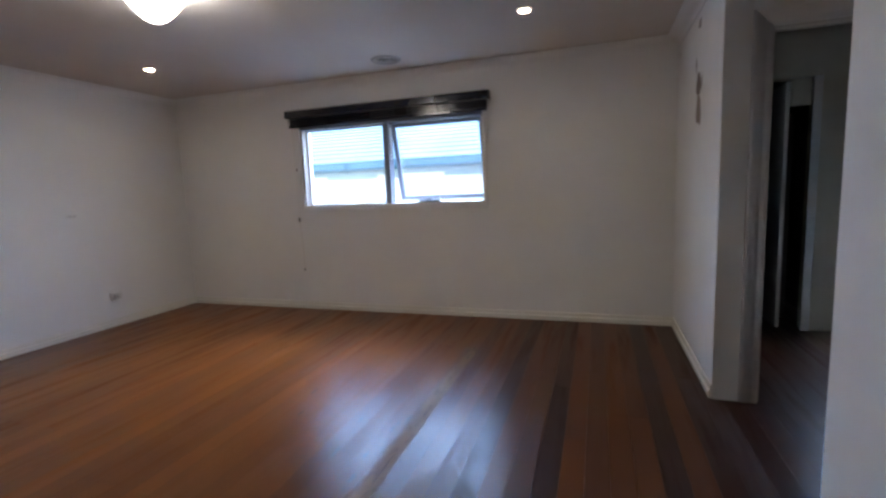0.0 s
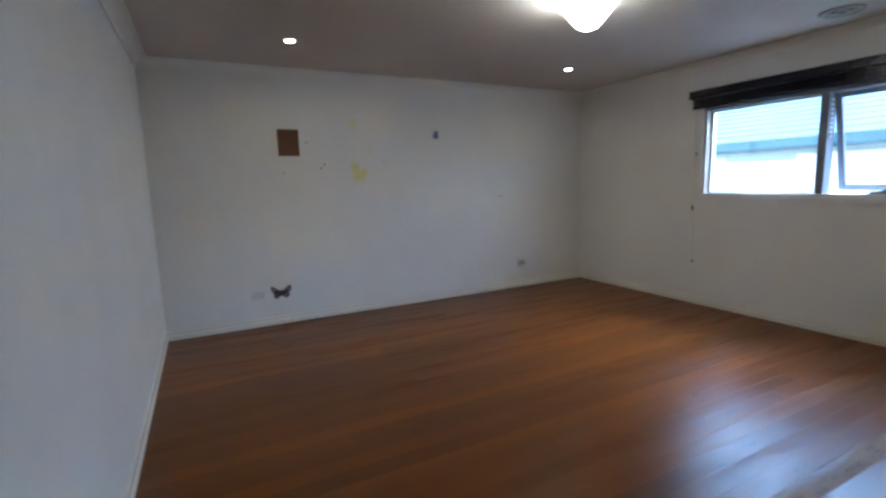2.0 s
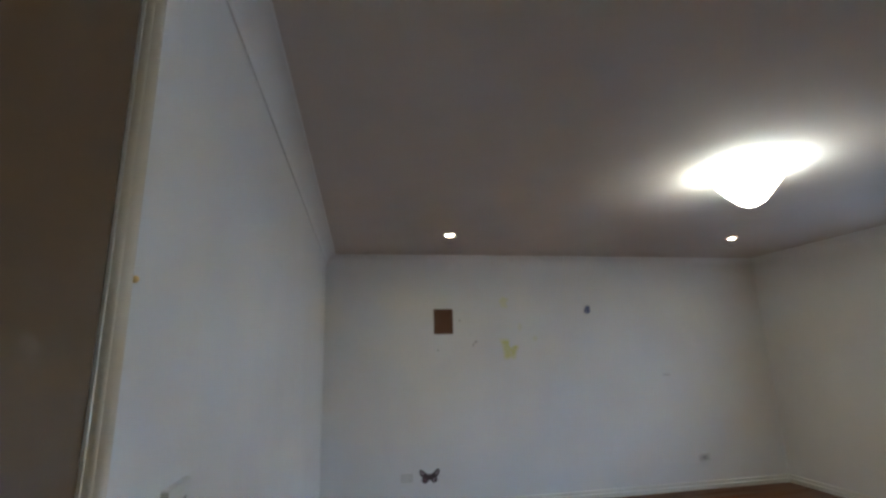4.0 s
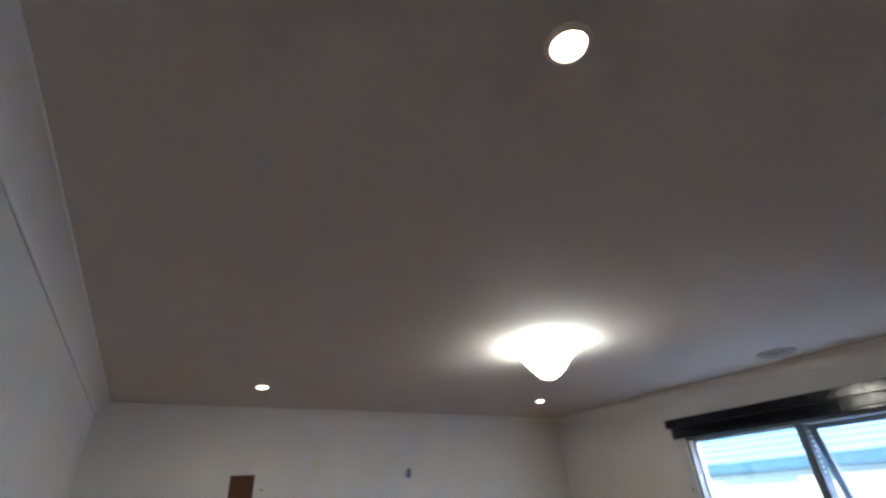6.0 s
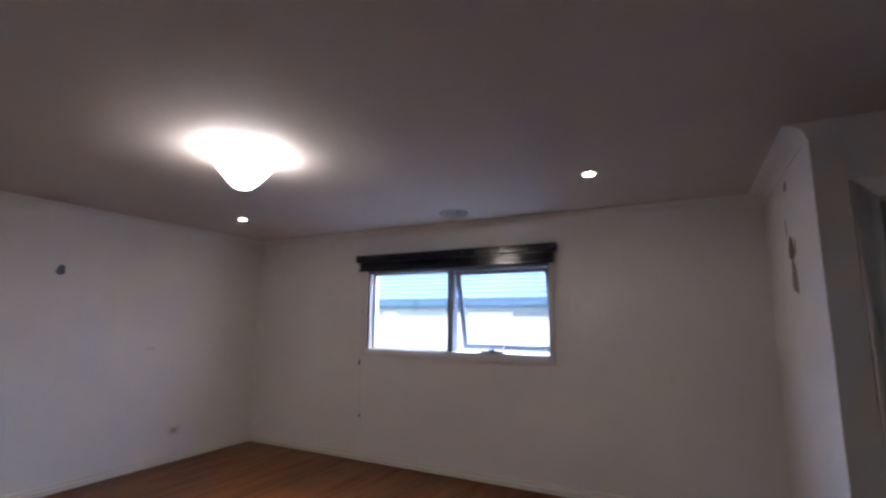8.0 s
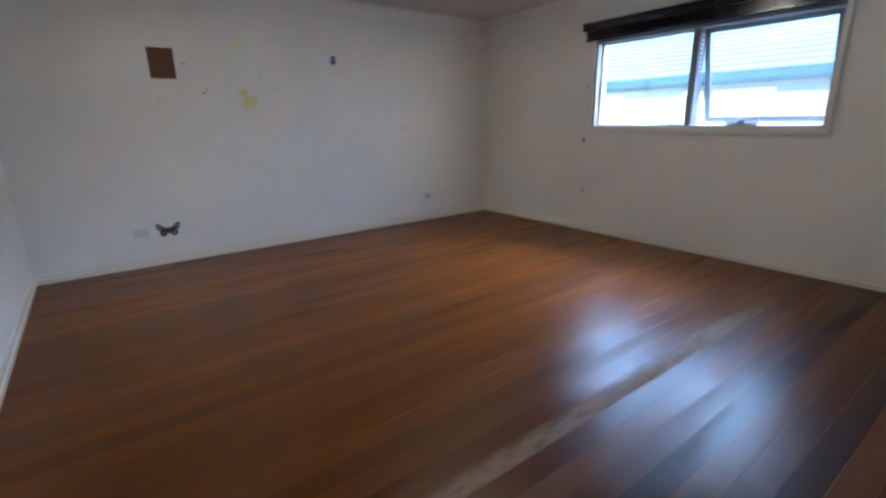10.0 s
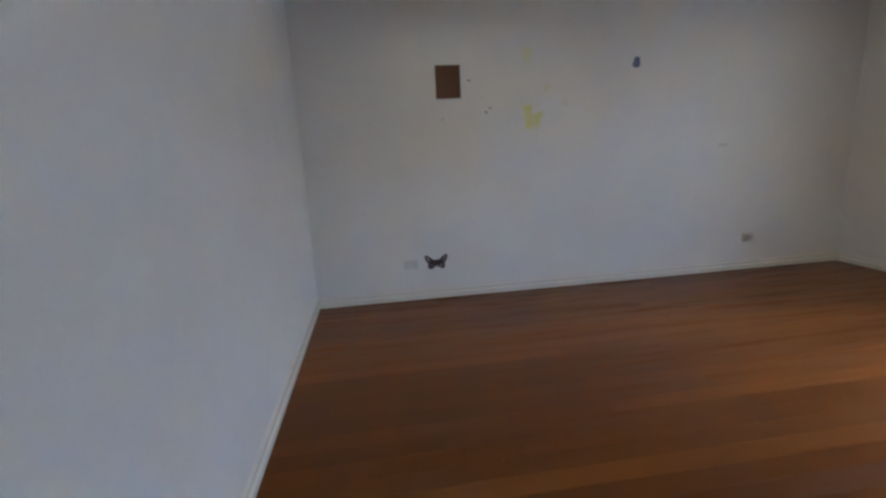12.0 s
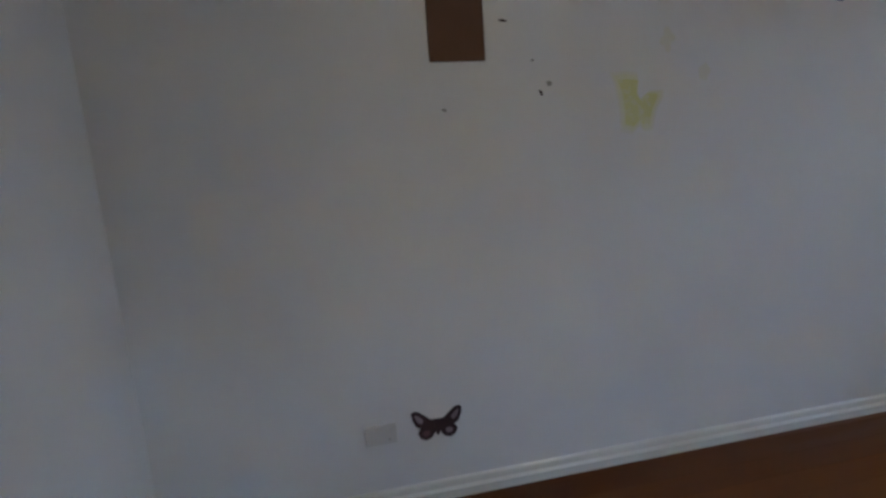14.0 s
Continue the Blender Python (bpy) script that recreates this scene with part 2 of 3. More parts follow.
link(WORN, bare_rough.outputs[0], shader(WORN).inputs["Roughness"])
SUB = material("subfloor", (0.02, 0.012, 0.008), 0.9)

GLASS = material("window_glass", (0.93, 0.97, 1.0), 0.0)
shader(GLASS).inputs["Transmission Weight"].default_value = 1.0
shader(GLASS).inputs["IOR"].default_value = 1.45
dust = GLASS.node_tree.nodes.new("ShaderNodeBsdfTranslucent")
dust.inputs[0].default_value = (0.8, 0.85, 0.9, 1)
film_mix = node(GLASS, "ShaderNodeMixShader", Fac=0.014)
link(GLASS, shader(GLASS).outputs[0], film_mix.inputs[1])
link(GLASS, dust.outputs[0], film_mix.inputs[2])
link(GLASS, film_mix.outputs[0], GLASS.node_tree.nodes["Material Output"].inputs[0])


def glowing(name, colour, strength):
    m = material(name, colour, 0.5)
    shader(m).inputs["Emission Color"].default_value = (*colour, 1)
    shader(m).inputs["Emission Strength"].default_value = strength
    return m


BOWL = glowing("lit_frosted_glass", (1.0, 0.965, 0.90), LAMP_GLOW)
BULB = glowing("lit_bulb", (0.68, 0.85, 1.0), BULB_GLOW)
HALOGEN = glowing("lit_downlight", (1.0, 0.88, 0.68), DOWN_GLOW)
ROOF = painted("roof_metal", (0.078, 0.112, 0.132), (0.088, 0.125, 0.147), 0.8)
GUTTER = painted("gutter_paint", (0.018, 0.052, 0.068), (0.022, 0.060, 0.077), 0.8)
for matt in (ROOF, GUTTER):
    shader(matt).inputs["Specular IOR Level"].default_value = 0.05
EAVE = painted("eave_paint", (0.11, 0.16, 0.18), (0.125, 0.18, 0.20), 0.8)
RENDERW = painted("outside_render", (0.34, 0.335, 0.315), (0.39, 0.385, 0.365), 0.8, relief=0.4)
SOIL = painted("outside_ground", (0.09, 0.085, 0.065), (0.13, 0.12, 0.09), 0.9, relief=0.5)


# ---------------------------------------------------------------- mesh helpers
def box(bm, x0, x1, y0, y1, z0, z1):
    v = [bm.verts.new((x, y, z)) for x in (x0, x1) for y in (y0, y1) for z in (z0, z1)]
    for q in ((0, 1, 3, 2), (4, 6, 7, 5), (0, 4, 5, 1), (2, 3, 7, 6), (0, 2, 6, 4), (1, 5, 7, 3)):
        bm.faces.new([v[i] for i in q])
    return v


def boxes(*rows, bevel=0.0):
    bm = bmesh.new()
    for r in rows:
        box(bm, *r)
    if bevel:
        bmesh.ops.bevel(bm, geom=list(bm.edges), offset=bevel, segments=2, affect="EDGES", profile=0.6)
    return bm


def lathe(profile, steps=40, centre=(0, 0, 0)):
    """A solid of revolution about z from (radius, z) pairs."""
    bm = bmesh.new()
    rings = []
    for r, z in profile:
        if r < 1e-6:
            rings.append([bm.verts.new((centre[0], centre[1], centre[2] + z))])
        else:
            rings.append([bm.verts.new((centre[0] + r * math.cos(a), centre[1] + r * math.sin(a), centre[2] + z))
                          for a in (2 * math.pi * i / steps for i in range(steps))])
    for a, b in zip(rings, rings[1:]):
        for i in range(steps):
            j = (i + 1) % steps
            q = [a[i % len(a)], a[j % len(a)], b[j % len(b)], b[i % len(b)]]
            q = list(dict.fromkeys(q))
            if len(q) > 2:
                bm.faces.new(q)
    bmesh.ops.recalc_face_normals(bm, faces=list(bm.faces))
    return bm


def tube(points, radius, steps=8):
    bm = bmesh.new()
    rings = []
    pts = [Vector(p) for p in points]
    for i, p in enumerate(pts):
        d = (pts[min(i + 1, len(pts) - 1)] - pts[max(i - 1, 0)]).normalized()
        q = d.to_track_quat("Z", "Y")
        rings.append([bm.verts.new(p + q @ Vector((radius * math.cos(a), radius * math.sin(a), 0)))
                      for a in (2 * math.pi * k / steps for k in range(steps))])
    for a, b in zip(rings, rings[1:]):
        for k in range(steps):
            bm.faces.new((a[k], a[(k + 1) % steps], b[(k + 1) % steps], b[k]))
    bm.faces.new(rings[0][::-1])
    bm.faces.new(rings[-1])
    return bm


def slab(outline, thick, place):
    """A thin plate with the given outline, its normal +x, lying against x=0 at place."""
    bm = bmesh.new()
    back = [bm.verts.new((0, y, z)) for y, z in outline]
    front = [bm.verts.new((thick, y, z)) for y, z in outline]
    bm.faces.new(front)
    bm.faces.new(back[::-1])
    n = len(outline)
    for i in range(n):
        bm.faces.new((back[i], back[(i + 1) % n], front[(i + 1) % n], front[i]))
    bmesh.ops.translate(bm, verts=list(bm.verts), vec=place)
    bmesh.ops.recalc_face_normals(bm, faces=list(bm.faces))
    return bm


def blotch(ry, rz, seed, steps=22, rough=0.3):
    rnd = random.Random(seed)
    w = [(rnd.uniform(-1, 1), rnd.uniform(0, 6.28)) for _ in range(4)]
    out = []
    for i in range(steps):
        a = 2 * math.pi * i / steps
        k = 1 + rough * sum(c * math.sin((n + 2) * a + p) for n, (c, p) in enumerate(w)) / 2
        out.append((ry * k * math.cos(a), rz * k * math.sin(a)))
    return out


def finish(name, bm, mat, smooth=False):
    me = bpy.data.meshes.new(name)
    bm.to_mesh(me)
    bm.free()
    me.materials.append(mat)
    if smooth:
        for p in me.polygons:
            p.use_smooth = True
    return me


def thing(name, bm, mat, label="", category="", kind="", group="", smooth=False):
    return tagged(new(name, finish(name, bm, mat, smooth)), label, category, group, kind)


def base(name, place, label, category, group="", kind=""):
    ob = tagged(new(name), label, category, group, kind)
    ob.location = place
    return ob


def part(name, bm, mat, parent, label="", smooth=False):
    """One mesh under a thing; bm is given in the thing's own space."""
    ob = new(name, finish(name, bm, mat, smooth))
    ob.parent = parent
    if label:
        ob["label"] = label
    return ob


def structure(name, bm, mat, label="", smooth=False):
    return thing(name, bm, mat, label, "", "structure", "", smooth)


# ---------------------------------------------------------------- walls
structure("wall_west", boxes((-0.2, 0, -0.2, L + 0.2, -0.1, H + 0.1)), WALL, "white painted plaster wall with stickers and marks")
structure("wall_north", boxes(
    (0, WX0, L, L + 0.2, -0.1, H + 0.1), (WX1, W + 0.0, L, L + 0.2, -0.1, H + 0.1),
    (WX0, WX1, L, L + 0.2, -0.1, WZ0), (WX0, WX1, L, L + 0.2, WZ1, H + 0.1)), WALL, "white painted wall pierced by a wide window")
structure("wall_east", boxes((W, W + T, Y_END + T, L + 0.2, -0.1, H + 0.1)), WALL, "white painted wall with a strip of damaged paint")
structure("wall_east_near", boxes((W, W + T, -0.1, Y_NEAR - T, -0.1, H + 0.1)), WALL, "plain white painted wall beside the passage")
structure("wall_south", boxes(
    (0, DX0 - 0.02, -T, 0, -0.1, H + 0.1), (DX1 + 0.02, W, -T, 0, -0.1, H + 0.1),
    (DX0 - 0.02, DX1 + 0.02, -T, 0, DH + 0.02, H + 0.1)), WALL, "white painted wall with a doorway and light switch")
# side passage
structure("wall_passage_north", boxes(
    (W, PX0 - 0.02, Y_END, Y_END + T, -0.1, H + 0.1), (PX1 + 0.02, X_HALL, Y_END, Y_END + T, -0.1, H + 0.1),
    (PX0 - 0.02, PX1 + 0.02, Y_END, Y_END + T, PH + 0.02, H + 0.1)), WALL, "shaded white wall with a doorway")
structure("wall_passage_south", boxes((W, X_HALL, Y_NEAR - T, Y_NEAR, -0.1, H + 0.1)), WALL, "plain white passage wall")
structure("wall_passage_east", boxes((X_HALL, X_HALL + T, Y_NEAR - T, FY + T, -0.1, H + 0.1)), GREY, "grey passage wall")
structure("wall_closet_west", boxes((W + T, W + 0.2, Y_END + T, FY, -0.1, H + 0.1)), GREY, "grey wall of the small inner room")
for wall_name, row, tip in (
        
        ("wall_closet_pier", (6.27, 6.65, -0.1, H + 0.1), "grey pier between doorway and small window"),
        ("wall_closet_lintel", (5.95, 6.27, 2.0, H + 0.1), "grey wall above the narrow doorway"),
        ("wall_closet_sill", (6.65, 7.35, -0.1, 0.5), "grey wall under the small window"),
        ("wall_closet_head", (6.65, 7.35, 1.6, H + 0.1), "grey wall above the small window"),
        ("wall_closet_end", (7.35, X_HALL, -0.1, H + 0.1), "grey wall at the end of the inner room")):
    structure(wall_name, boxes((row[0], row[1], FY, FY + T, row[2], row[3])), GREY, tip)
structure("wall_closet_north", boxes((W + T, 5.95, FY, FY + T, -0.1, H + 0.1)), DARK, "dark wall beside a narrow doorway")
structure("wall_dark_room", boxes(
    (W + T, W + 0.2, FY + T, FY + 2.2, -0.1, H + 0.1), (W + T, 6.6, FY + 2.2, FY + 2.3, -0.1, H + 0.1), (6.5, 6.6, FY + T, FY + 2.2, -0.1, H + 0.1)), DARK, "far room walls coloured near black for lack of light")
structure("ceiling", boxes((-0.2, X_HALL + 0.2, -1.4, L + 0.2, H, H + 0.1), (W + T, 6.62, L + 0.2, FY + 2.4, H, H + 0.1), (6.62, X_HALL + 0.2, L + 0.2, FY + T, H, H + 0.1)), CEIL, "flat matt white ceiling, its dim warm cast put into the colour")


# ---------------------------------------------------------------- cornice and skirting
def sweep(name, a, b, na, nb, profile, mat, label):
    """A moulding from a to b; na and nb say how its ends run out from the wall per metre of depth."""
    bm = bmesh.new()
    ends = []
    for p, n in ((a, na), (b, nb)):
        ends.append([bm.verts.new((p[0] + d * n[0], p[1] + d * n[1], z)) for d, z in profile])
    k = len(profile)
    for i in range(k):
        bm.faces.new((ends[0][i], ends[0][(i + 1) % k], ends[1][(i + 1) % k], ends[1][i]))
    bm.faces.new(ends[0][::-1])
    bm.faces.new(ends[1])
    bmesh.ops.recalc_face_normals(bm, faces=list(bm.faces))
    return structure(name, bm, mat, label)


CP, CD = 0.09, 0.075
cove = [(0, H - CD - 0.006), (0.006, H - CD - 0.006), (0.008, H - CD)]
cove += [(0.008 + (CP - 0.008) * (1 - math.cos(a)), H - CD + (CD - 0.006) * math.sin(a)) for a in (math.pi / 2 * i / 20 for i in range(1, 21))]
cove += [(CP + 0.005, H - 0.005), (CP + 0.005, H + 0.01), (0, H + 0.01)]
loop = [(0, 0), (0, L), (W, L), (W, Y_END), (X_HALL, Y_END), (X_HALL, Y_NEAR), (W, Y_NEAR), (W, 0)]


def inward(p, q):
    d = Vector((q[0] - p[0], q[1] - p[1])).normalized()
    return Vector((d.y, -d.x))


n_of = [inward(loop[i], loop[(i + 1) % len(loop)]) for i in range(len(loop))]


def mitre(i):
    a, b = n_of[i - 1], n_of[i]
    return (a + b) / (1 + a.dot(b))


for i in (0, 1, 2, 6, 7):      # none in the passage, where the runs stop square
    j = (i + 1) % len(loop)
    sweep("cornice", loop[i], loop[j], n_of[i] if i == 6 else mitre(i), n_of[i] if i == 2 else mitre(j), cove, WALL, "white coved plaster cornice")

skirt = [(0, 0.002), (0.016, 0.002), (0.016, 0.030), (0.020, 0.034), (0.020, 0.041), (0.012, 0.046), (0.009, 0.050), (0.010, 0.066), (0.009, 0.074), (0.005, 0.079), (0, 0.080)]
runs = []
for i in range(len(loop)):
    j = (i + 1) % len(loop)
    a, b = loop[i], loop[j]
    if i == 3:      # passage wall, broken by its doorway
        runs += [((PX1 + 0.095, Y_END), b, n_of[i], mitre(j))]
    elif i == 7:    # south wall, broken by its doorway
        runs += [(a, (DX1 + 0.047, 0), mitre(i), n_of[i]), ((DX0 - 0.047, 0), b, n_of[i], mitre(j))]
    elif i == 2:    # east wall, cut square at the passage
        runs.append((a, b, mitre(i), n_of[i]))
    else:
        runs.append((a, b, mitre(i), mitre(j)))
for a, b, na, nb in runs:
    sweep("baseboard", a, b, na, nb, skirt, GLOSS, "cream gloss skirting board with moulded top")


# ---------------------------------------------------------------- door frames
# architrave section: distance out from the opening, height off the wall
MOULD = [(0.0, 0.0), (0.0, 0.010), (0.002, 0.013), (0.005, 0.0145), (0.009, 0.0145), (0.012, 0.012), (0.014, 0.009), (0.020, 0.009),
         (0.023, 0.011), (0.027, 0.015), (0.033, 0.0175), (0.042, 0.0185), (0.049, 0.018), (0.054, 0.015), (0.057, 0.010), (0.058, 0.0)]


def door_frame(name, x0, x1, z1, y0, y1, label, width=0.058, paint=None):
    """Lining, stops and architraves of an opening in a wall between y0 and y1."""
    ob = base(name, (0, 0, 0), label, "door frame", kind="structure")
    part("jamb", boxes((x0 - 0.02, x0, y0 - 0.004, y1 + 0.004, 0, z1 + 0.02)), GLOSS, ob)
    part("jamb", boxes((x1, x1 + 0.02, y0 - 0.004, y1 + 0.004, 0, z1 + 0.02)), GLOSS, ob)
    part("head", boxes((x0, x1, y0 - 0.004, y1 + 0.004, z1, z1 + 0.02)), GLOSS, ob)
    ym = (y0 + y1) / 2 - 0.005
    part("stop", boxes((x0, x0 + 0.012, ym - 0.02, ym + 0.015, 0, z1)), GLOSS, ob)
    part("stop", boxes((x1 - 0.012, x1, ym - 0.02, ym + 0.015, 0, z1)), GLOSS, ob)
    part("stop", boxes((x0 + 0.012, x1 - 0.012, ym - 0.02, ym + 0.015, z1 - 0.012, z1)), GLOSS, ob)
    wide = width / 0.058
    a, b, c, d = (x0 - 0.004, 0), (x0 - 0.004, z1 + 0.004), (x1 + 0.004, z1 + 0.004), (x1 + 0.004, 0)
    for s, y in ((1, y1), (-1, y0)):
        for (p, po), (q, qo) in (((a, (-1, 0)), (b, (-1, 1))), ((b, (-1, 1)), (c, (1, 1))), ((c, (1, 1)), (d, (1, 0)))):
            bm = bmesh.new()
            ends = [[bm.verts.new((e[0] + u * wide * o[0], y + s * v, e[1] + u * wide * o[1])) for u, v in MOULD] for e, o in ((p, po), (q, qo))]
            for k in range(len(MOULD)):
                j = (k + 1) % len(MOULD)
                bm.faces.new((ends[0][k], ends[0][j], ends[1][j], ends[1][k]))
            bm.faces.new(ends[0][::-1])
            bm.faces.new(ends[1])
            bmesh.ops.recalc_face_normals(bm, faces=list(bm.faces))
            part("architrave", bm, paint or CREAM, ob, "gloss cream moulded architrave", True)
    return ob


d1 = door_frame("door_1", DX0, DX1, DH, -T, 0, "closed brown lacquered door in a gloss cream frame", 0.042)
part("door_leaf", boxes((DX0 + 0.003, DX1 - 0.003, -0.034, 0.002, 0.008, DH - 0.003), bevel=0.002), TAN, d1, "brown lacquered flush door leaf")
part("door_knob", lathe([(0.0, 0.0), (0.026, 0.0), (0.026, 0.006), (0.010, 0.010), (0.010, 0.032), (0.024, 0.042), (0.027, 0.052), (0.02, 0.062), (0.0, 0.066)], 28), CHROME, d1, "metal door knob", True).matrix_basis = pose(DX1 - 0.06, 0.002, 1.0, -90, 0, 0)
d2 = door_frame("door_2", PX0, PX1, PH, Y_END, Y_END + T, "pale frame of an open doorway off the passage", 0.09, FRAME)
part("end_board", boxes((W, PX0 - 0.096, Y_END - 0.009, Y_END - 0.0005, 0, H - 0.085), bevel=0.002), GLOSS, d2, "wide plain gloss board on the wall end")

# narrow doorway with a leaf standing ajar, at the far end
far = base("door_3", (0, 0, 0), "dark door ajar in a grey glossy frame", "door", kind="structure")
part("jamb", boxes((6.25, 6.31, FY - 0.03, FY - 0.002, 0, 2.0), bevel=0.008), POST, far, "grey glossy post")
part("head", boxes((5.90, 6.31, FY - 0.03, FY - 0.002, 2.0, 2.04), bevel=0.008), GREY, far, "dull grey door head")
part("door_leaf", boxes((6.090, 6.116, FY + 0.02, FY + 0.68, 0.01, 1.98), bevel=0.003), POST, far, "grey glossy door edge")
part("transom", boxes((6.118, 6.248, FY + 0.002, FY + 0.03, 1.79, 1.998), bevel=0.003), GREY, far, "dull grey panel over the door")
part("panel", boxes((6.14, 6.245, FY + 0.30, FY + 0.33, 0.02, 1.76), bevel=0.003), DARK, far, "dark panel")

# ---------------------------------------------------------------- window
win = base("window_1", (0, 0, 0), "white timber window, one fixed pane and one awning sash propped open", "window", kind="structure")
yi, yo = L - 0.012, L + 0.12      # inner and outer faces of the frame
MX0, MX1 = 2.64, 2.70
part("window_frame", boxes((WX0, WX0 + 0.035, yi, yo, WZ0 + 0.035, WZ1 - 0.035), bevel=0.004), REVEAL, win, "dull tan side of the frame")
part("window_frame", boxes((WX1 - 0.02, WX1, yi, yo, WZ0 + 0.035, WZ1 - 0.035), bevel=0.004), REVEAL, win, "dull tan side of the frame")
part("window_frame", boxes((WX0, WX1, yi, yo, WZ1 - 0.035, WZ1), bevel=0.004), BACKLIT, win, "head coloured grey for its shade")
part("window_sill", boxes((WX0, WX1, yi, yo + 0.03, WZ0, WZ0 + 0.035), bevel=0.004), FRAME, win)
part("mullion", boxes((MX0, MX1, yi + 0.02, yo, WZ0 + 0.035, WZ1 - 0.035), bevel=0.004), BACKLIT, win, "mullion coloured grey for its backlit shade")
for xa, xb, za, zb in ((WX0 - 0.05, WX0 + 0.006, WZ0 - 0.04, WZ1 + 0.05), (WX1 - 0.006, WX1 + 0.03, WZ0 - 0.04, WZ1 + 0.05),
                       (WX0 + 0.006, WX1 - 0.006, WZ0 - 0.04, WZ0 + 0.006), (WX0 + 0.006, WX1 - 0.006, WZ1 - 0.006, WZ1 + 0.05)):
    part("architrave", boxes((xa, xb, L - 0.026, L - 0.012, za, zb), bevel=0.003), FRAME, win)
# fixed pane
pane = part("pane", boxes((WX0 + 0.035, MX0, L + 0.07, L + 0.076, WZ0 + 0.035, WZ1 - 0.035)), GLASS, win, "clear fixed pane")
pane.visible_shadow = False
for xa, xb, za, zb in ((WX0 + 0.035, WX0 + 0.05, WZ0 + 0.035, WZ1 - 0.035), (MX0 - 0.014, MX0, WZ0 + 0.035, WZ1 - 0.035),
                       (WX0 + 0.05, MX0 - 0.014, WZ0 + 0.035, WZ0 + 0.05), (WX0 + 0.05, MX0 - 0.014, WZ1 - 0.05, WZ1 - 0.035)):
    part("glazing_bead", boxes((xa, xb, L + 0.058, L + 0.07, za, zb)), REVEAL, win)
# awning sash hinged at the top, swung outward
sash = new("sash")
sash.parent = win
sash["label"] = "awning sash swung open at the bottom, coloured grey for its backlit shade"
AX0, AX1, AH = MX1 + 0.004, WX1 - 0.024, WZ1 - WZ0 - 0.078
sash.matrix_basis = pose(0, L + 0.09, WZ1 - 0.04, 13.5, 0, 0)
part("stile", boxes((AX0, AX0 + 0.044, -0.018, 0.018, -AH, 0), bevel=0.003), BACKLIT, sash)
part("stile", boxes((AX1 - 0.044, AX1, -0.018, 0.018, -AH, 0), bevel=0.003), BACKLIT, sash)
part("rail", boxes((AX0 + 0.044, AX1 - 0.044, -0.018, 0.018, -0.036, 0), bevel=0.003), BACKLIT, sash)
part("rail", boxes((AX0 + 0.044, AX1 - 0.044, -0.018, 0.018, -AH, -AH + 0.05), bevel=0.003), BACKLIT, sash)
spane = part("pane", boxes((AX0 + 0.044, AX1 - 0.044, -0.003, 0.003, -AH + 0.05, -0.036)), GLASS, sash, "clear pane")
spane.visible_shadow = False
# pale blocks on a dark strip, added for the bright dashes beside the mullion
part("dash_strip", boxes((MX1 + 0.0005, MX1 + 0.003, L + 0.028, L + 0.066, WZ0 + 0.46, WZ1 - 0.05), bevel=0.0008), BACKLIT, win, "dark strip behind the added pale blocks")
dash_me = finish("dash_block", boxes((0, 0.010, -0.011, 0.011, -0.008, 0.008), bevel=0.002), FRAME)
for i in range(9):
    dash_block = new("dash_block", dash_me)
    dash_block.parent = win
    dash_block.location = (MX1 + 0.003, L + 0.047, 1.592 + i * 0.036)
# chain winder on the sill
wx = (MX1 + WX1) / 2 - 0.08
part("winder", boxes((wx - 0.11, wx + 0.12, L - 0.004, L + 0.05, WZ0 + 0.036, WZ0 + 0.058), (wx - 0.03, wx + 0.03, L - 0.01, L + 0.03, WZ0 + 0.058, WZ0 + 0.075), bevel=0.004), BACKLIT, win, "grey metal chain winder")
part("winder_arm", tube([(wx, L + 0.05, WZ0 + 0.05), (wx + 0.03, L + 0.18, WZ0 + 0.055), (wx + 0.04, L + 0.26, WZ0 + 0.085)], 0.006), BACKLIT, win)

# small window lighting the inner room
win2 = base("window_2", (0, 0, 0), "plain white framed window of the inner room", "window", kind="structure")
for xa, xb, za, zb in ((6.65, 6.69, 0.5, 1.6), (7.31, 7.35, 0.5, 1.6), (6.69, 7.31, 0.5, 0.54), (6.69, 7.31, 1.56, 1.6)):
    part("window_frame", boxes((xa, xb, FY + 0.02, FY + 0.08, za, zb), bevel=0.004), FRAME, win2)
p2 = part("pane", boxes((6.69, 7.31, FY + 0.045, FY + 0.051, 0.54, 1.56)), GLASS, win2)
p2.visible_shadow = False

# ---------------------------------------------------------------- venetian blind drawn up
BX0, BX1, BZ1, BZ0 = 1.568, 3.755, 2.133, 1.965
blind = base("venetian_blind", ((BX0 + BX1) / 2, L - 0.012, BZ1), "black lacquered venetian blind drawn fully up over the window", "blind")
hw = (BX1 - BX0) / 2
part("valance", boxes((-hw, hw, -0.085, -0.073, -0.075, 0), bevel=0.004), NAVY, blind, "glossy dark pelmet board")
part("valance", boxes((-hw, hw, -0.090, -0.085, -0.070, -0.052), (-hw, hw, -0.090, -0.085, -0.020, -0.006), bevel=0.002), NAVY, blind)
for s in (-1, 1):
    part("valance_return", boxes((min(s * hw, s * (hw - 0.012)), max(s * hw, s * (hw - 0.012)), -0.073, 0.0, -0.075, 0), bevel=0.003), NAVY, blind)
part("headrail", boxes((-hw + 0.02, hw - 0.02, -0.066, -0.012, -0.06, -0.008), bevel=0.002), NAVY, blind)
slat_me = None
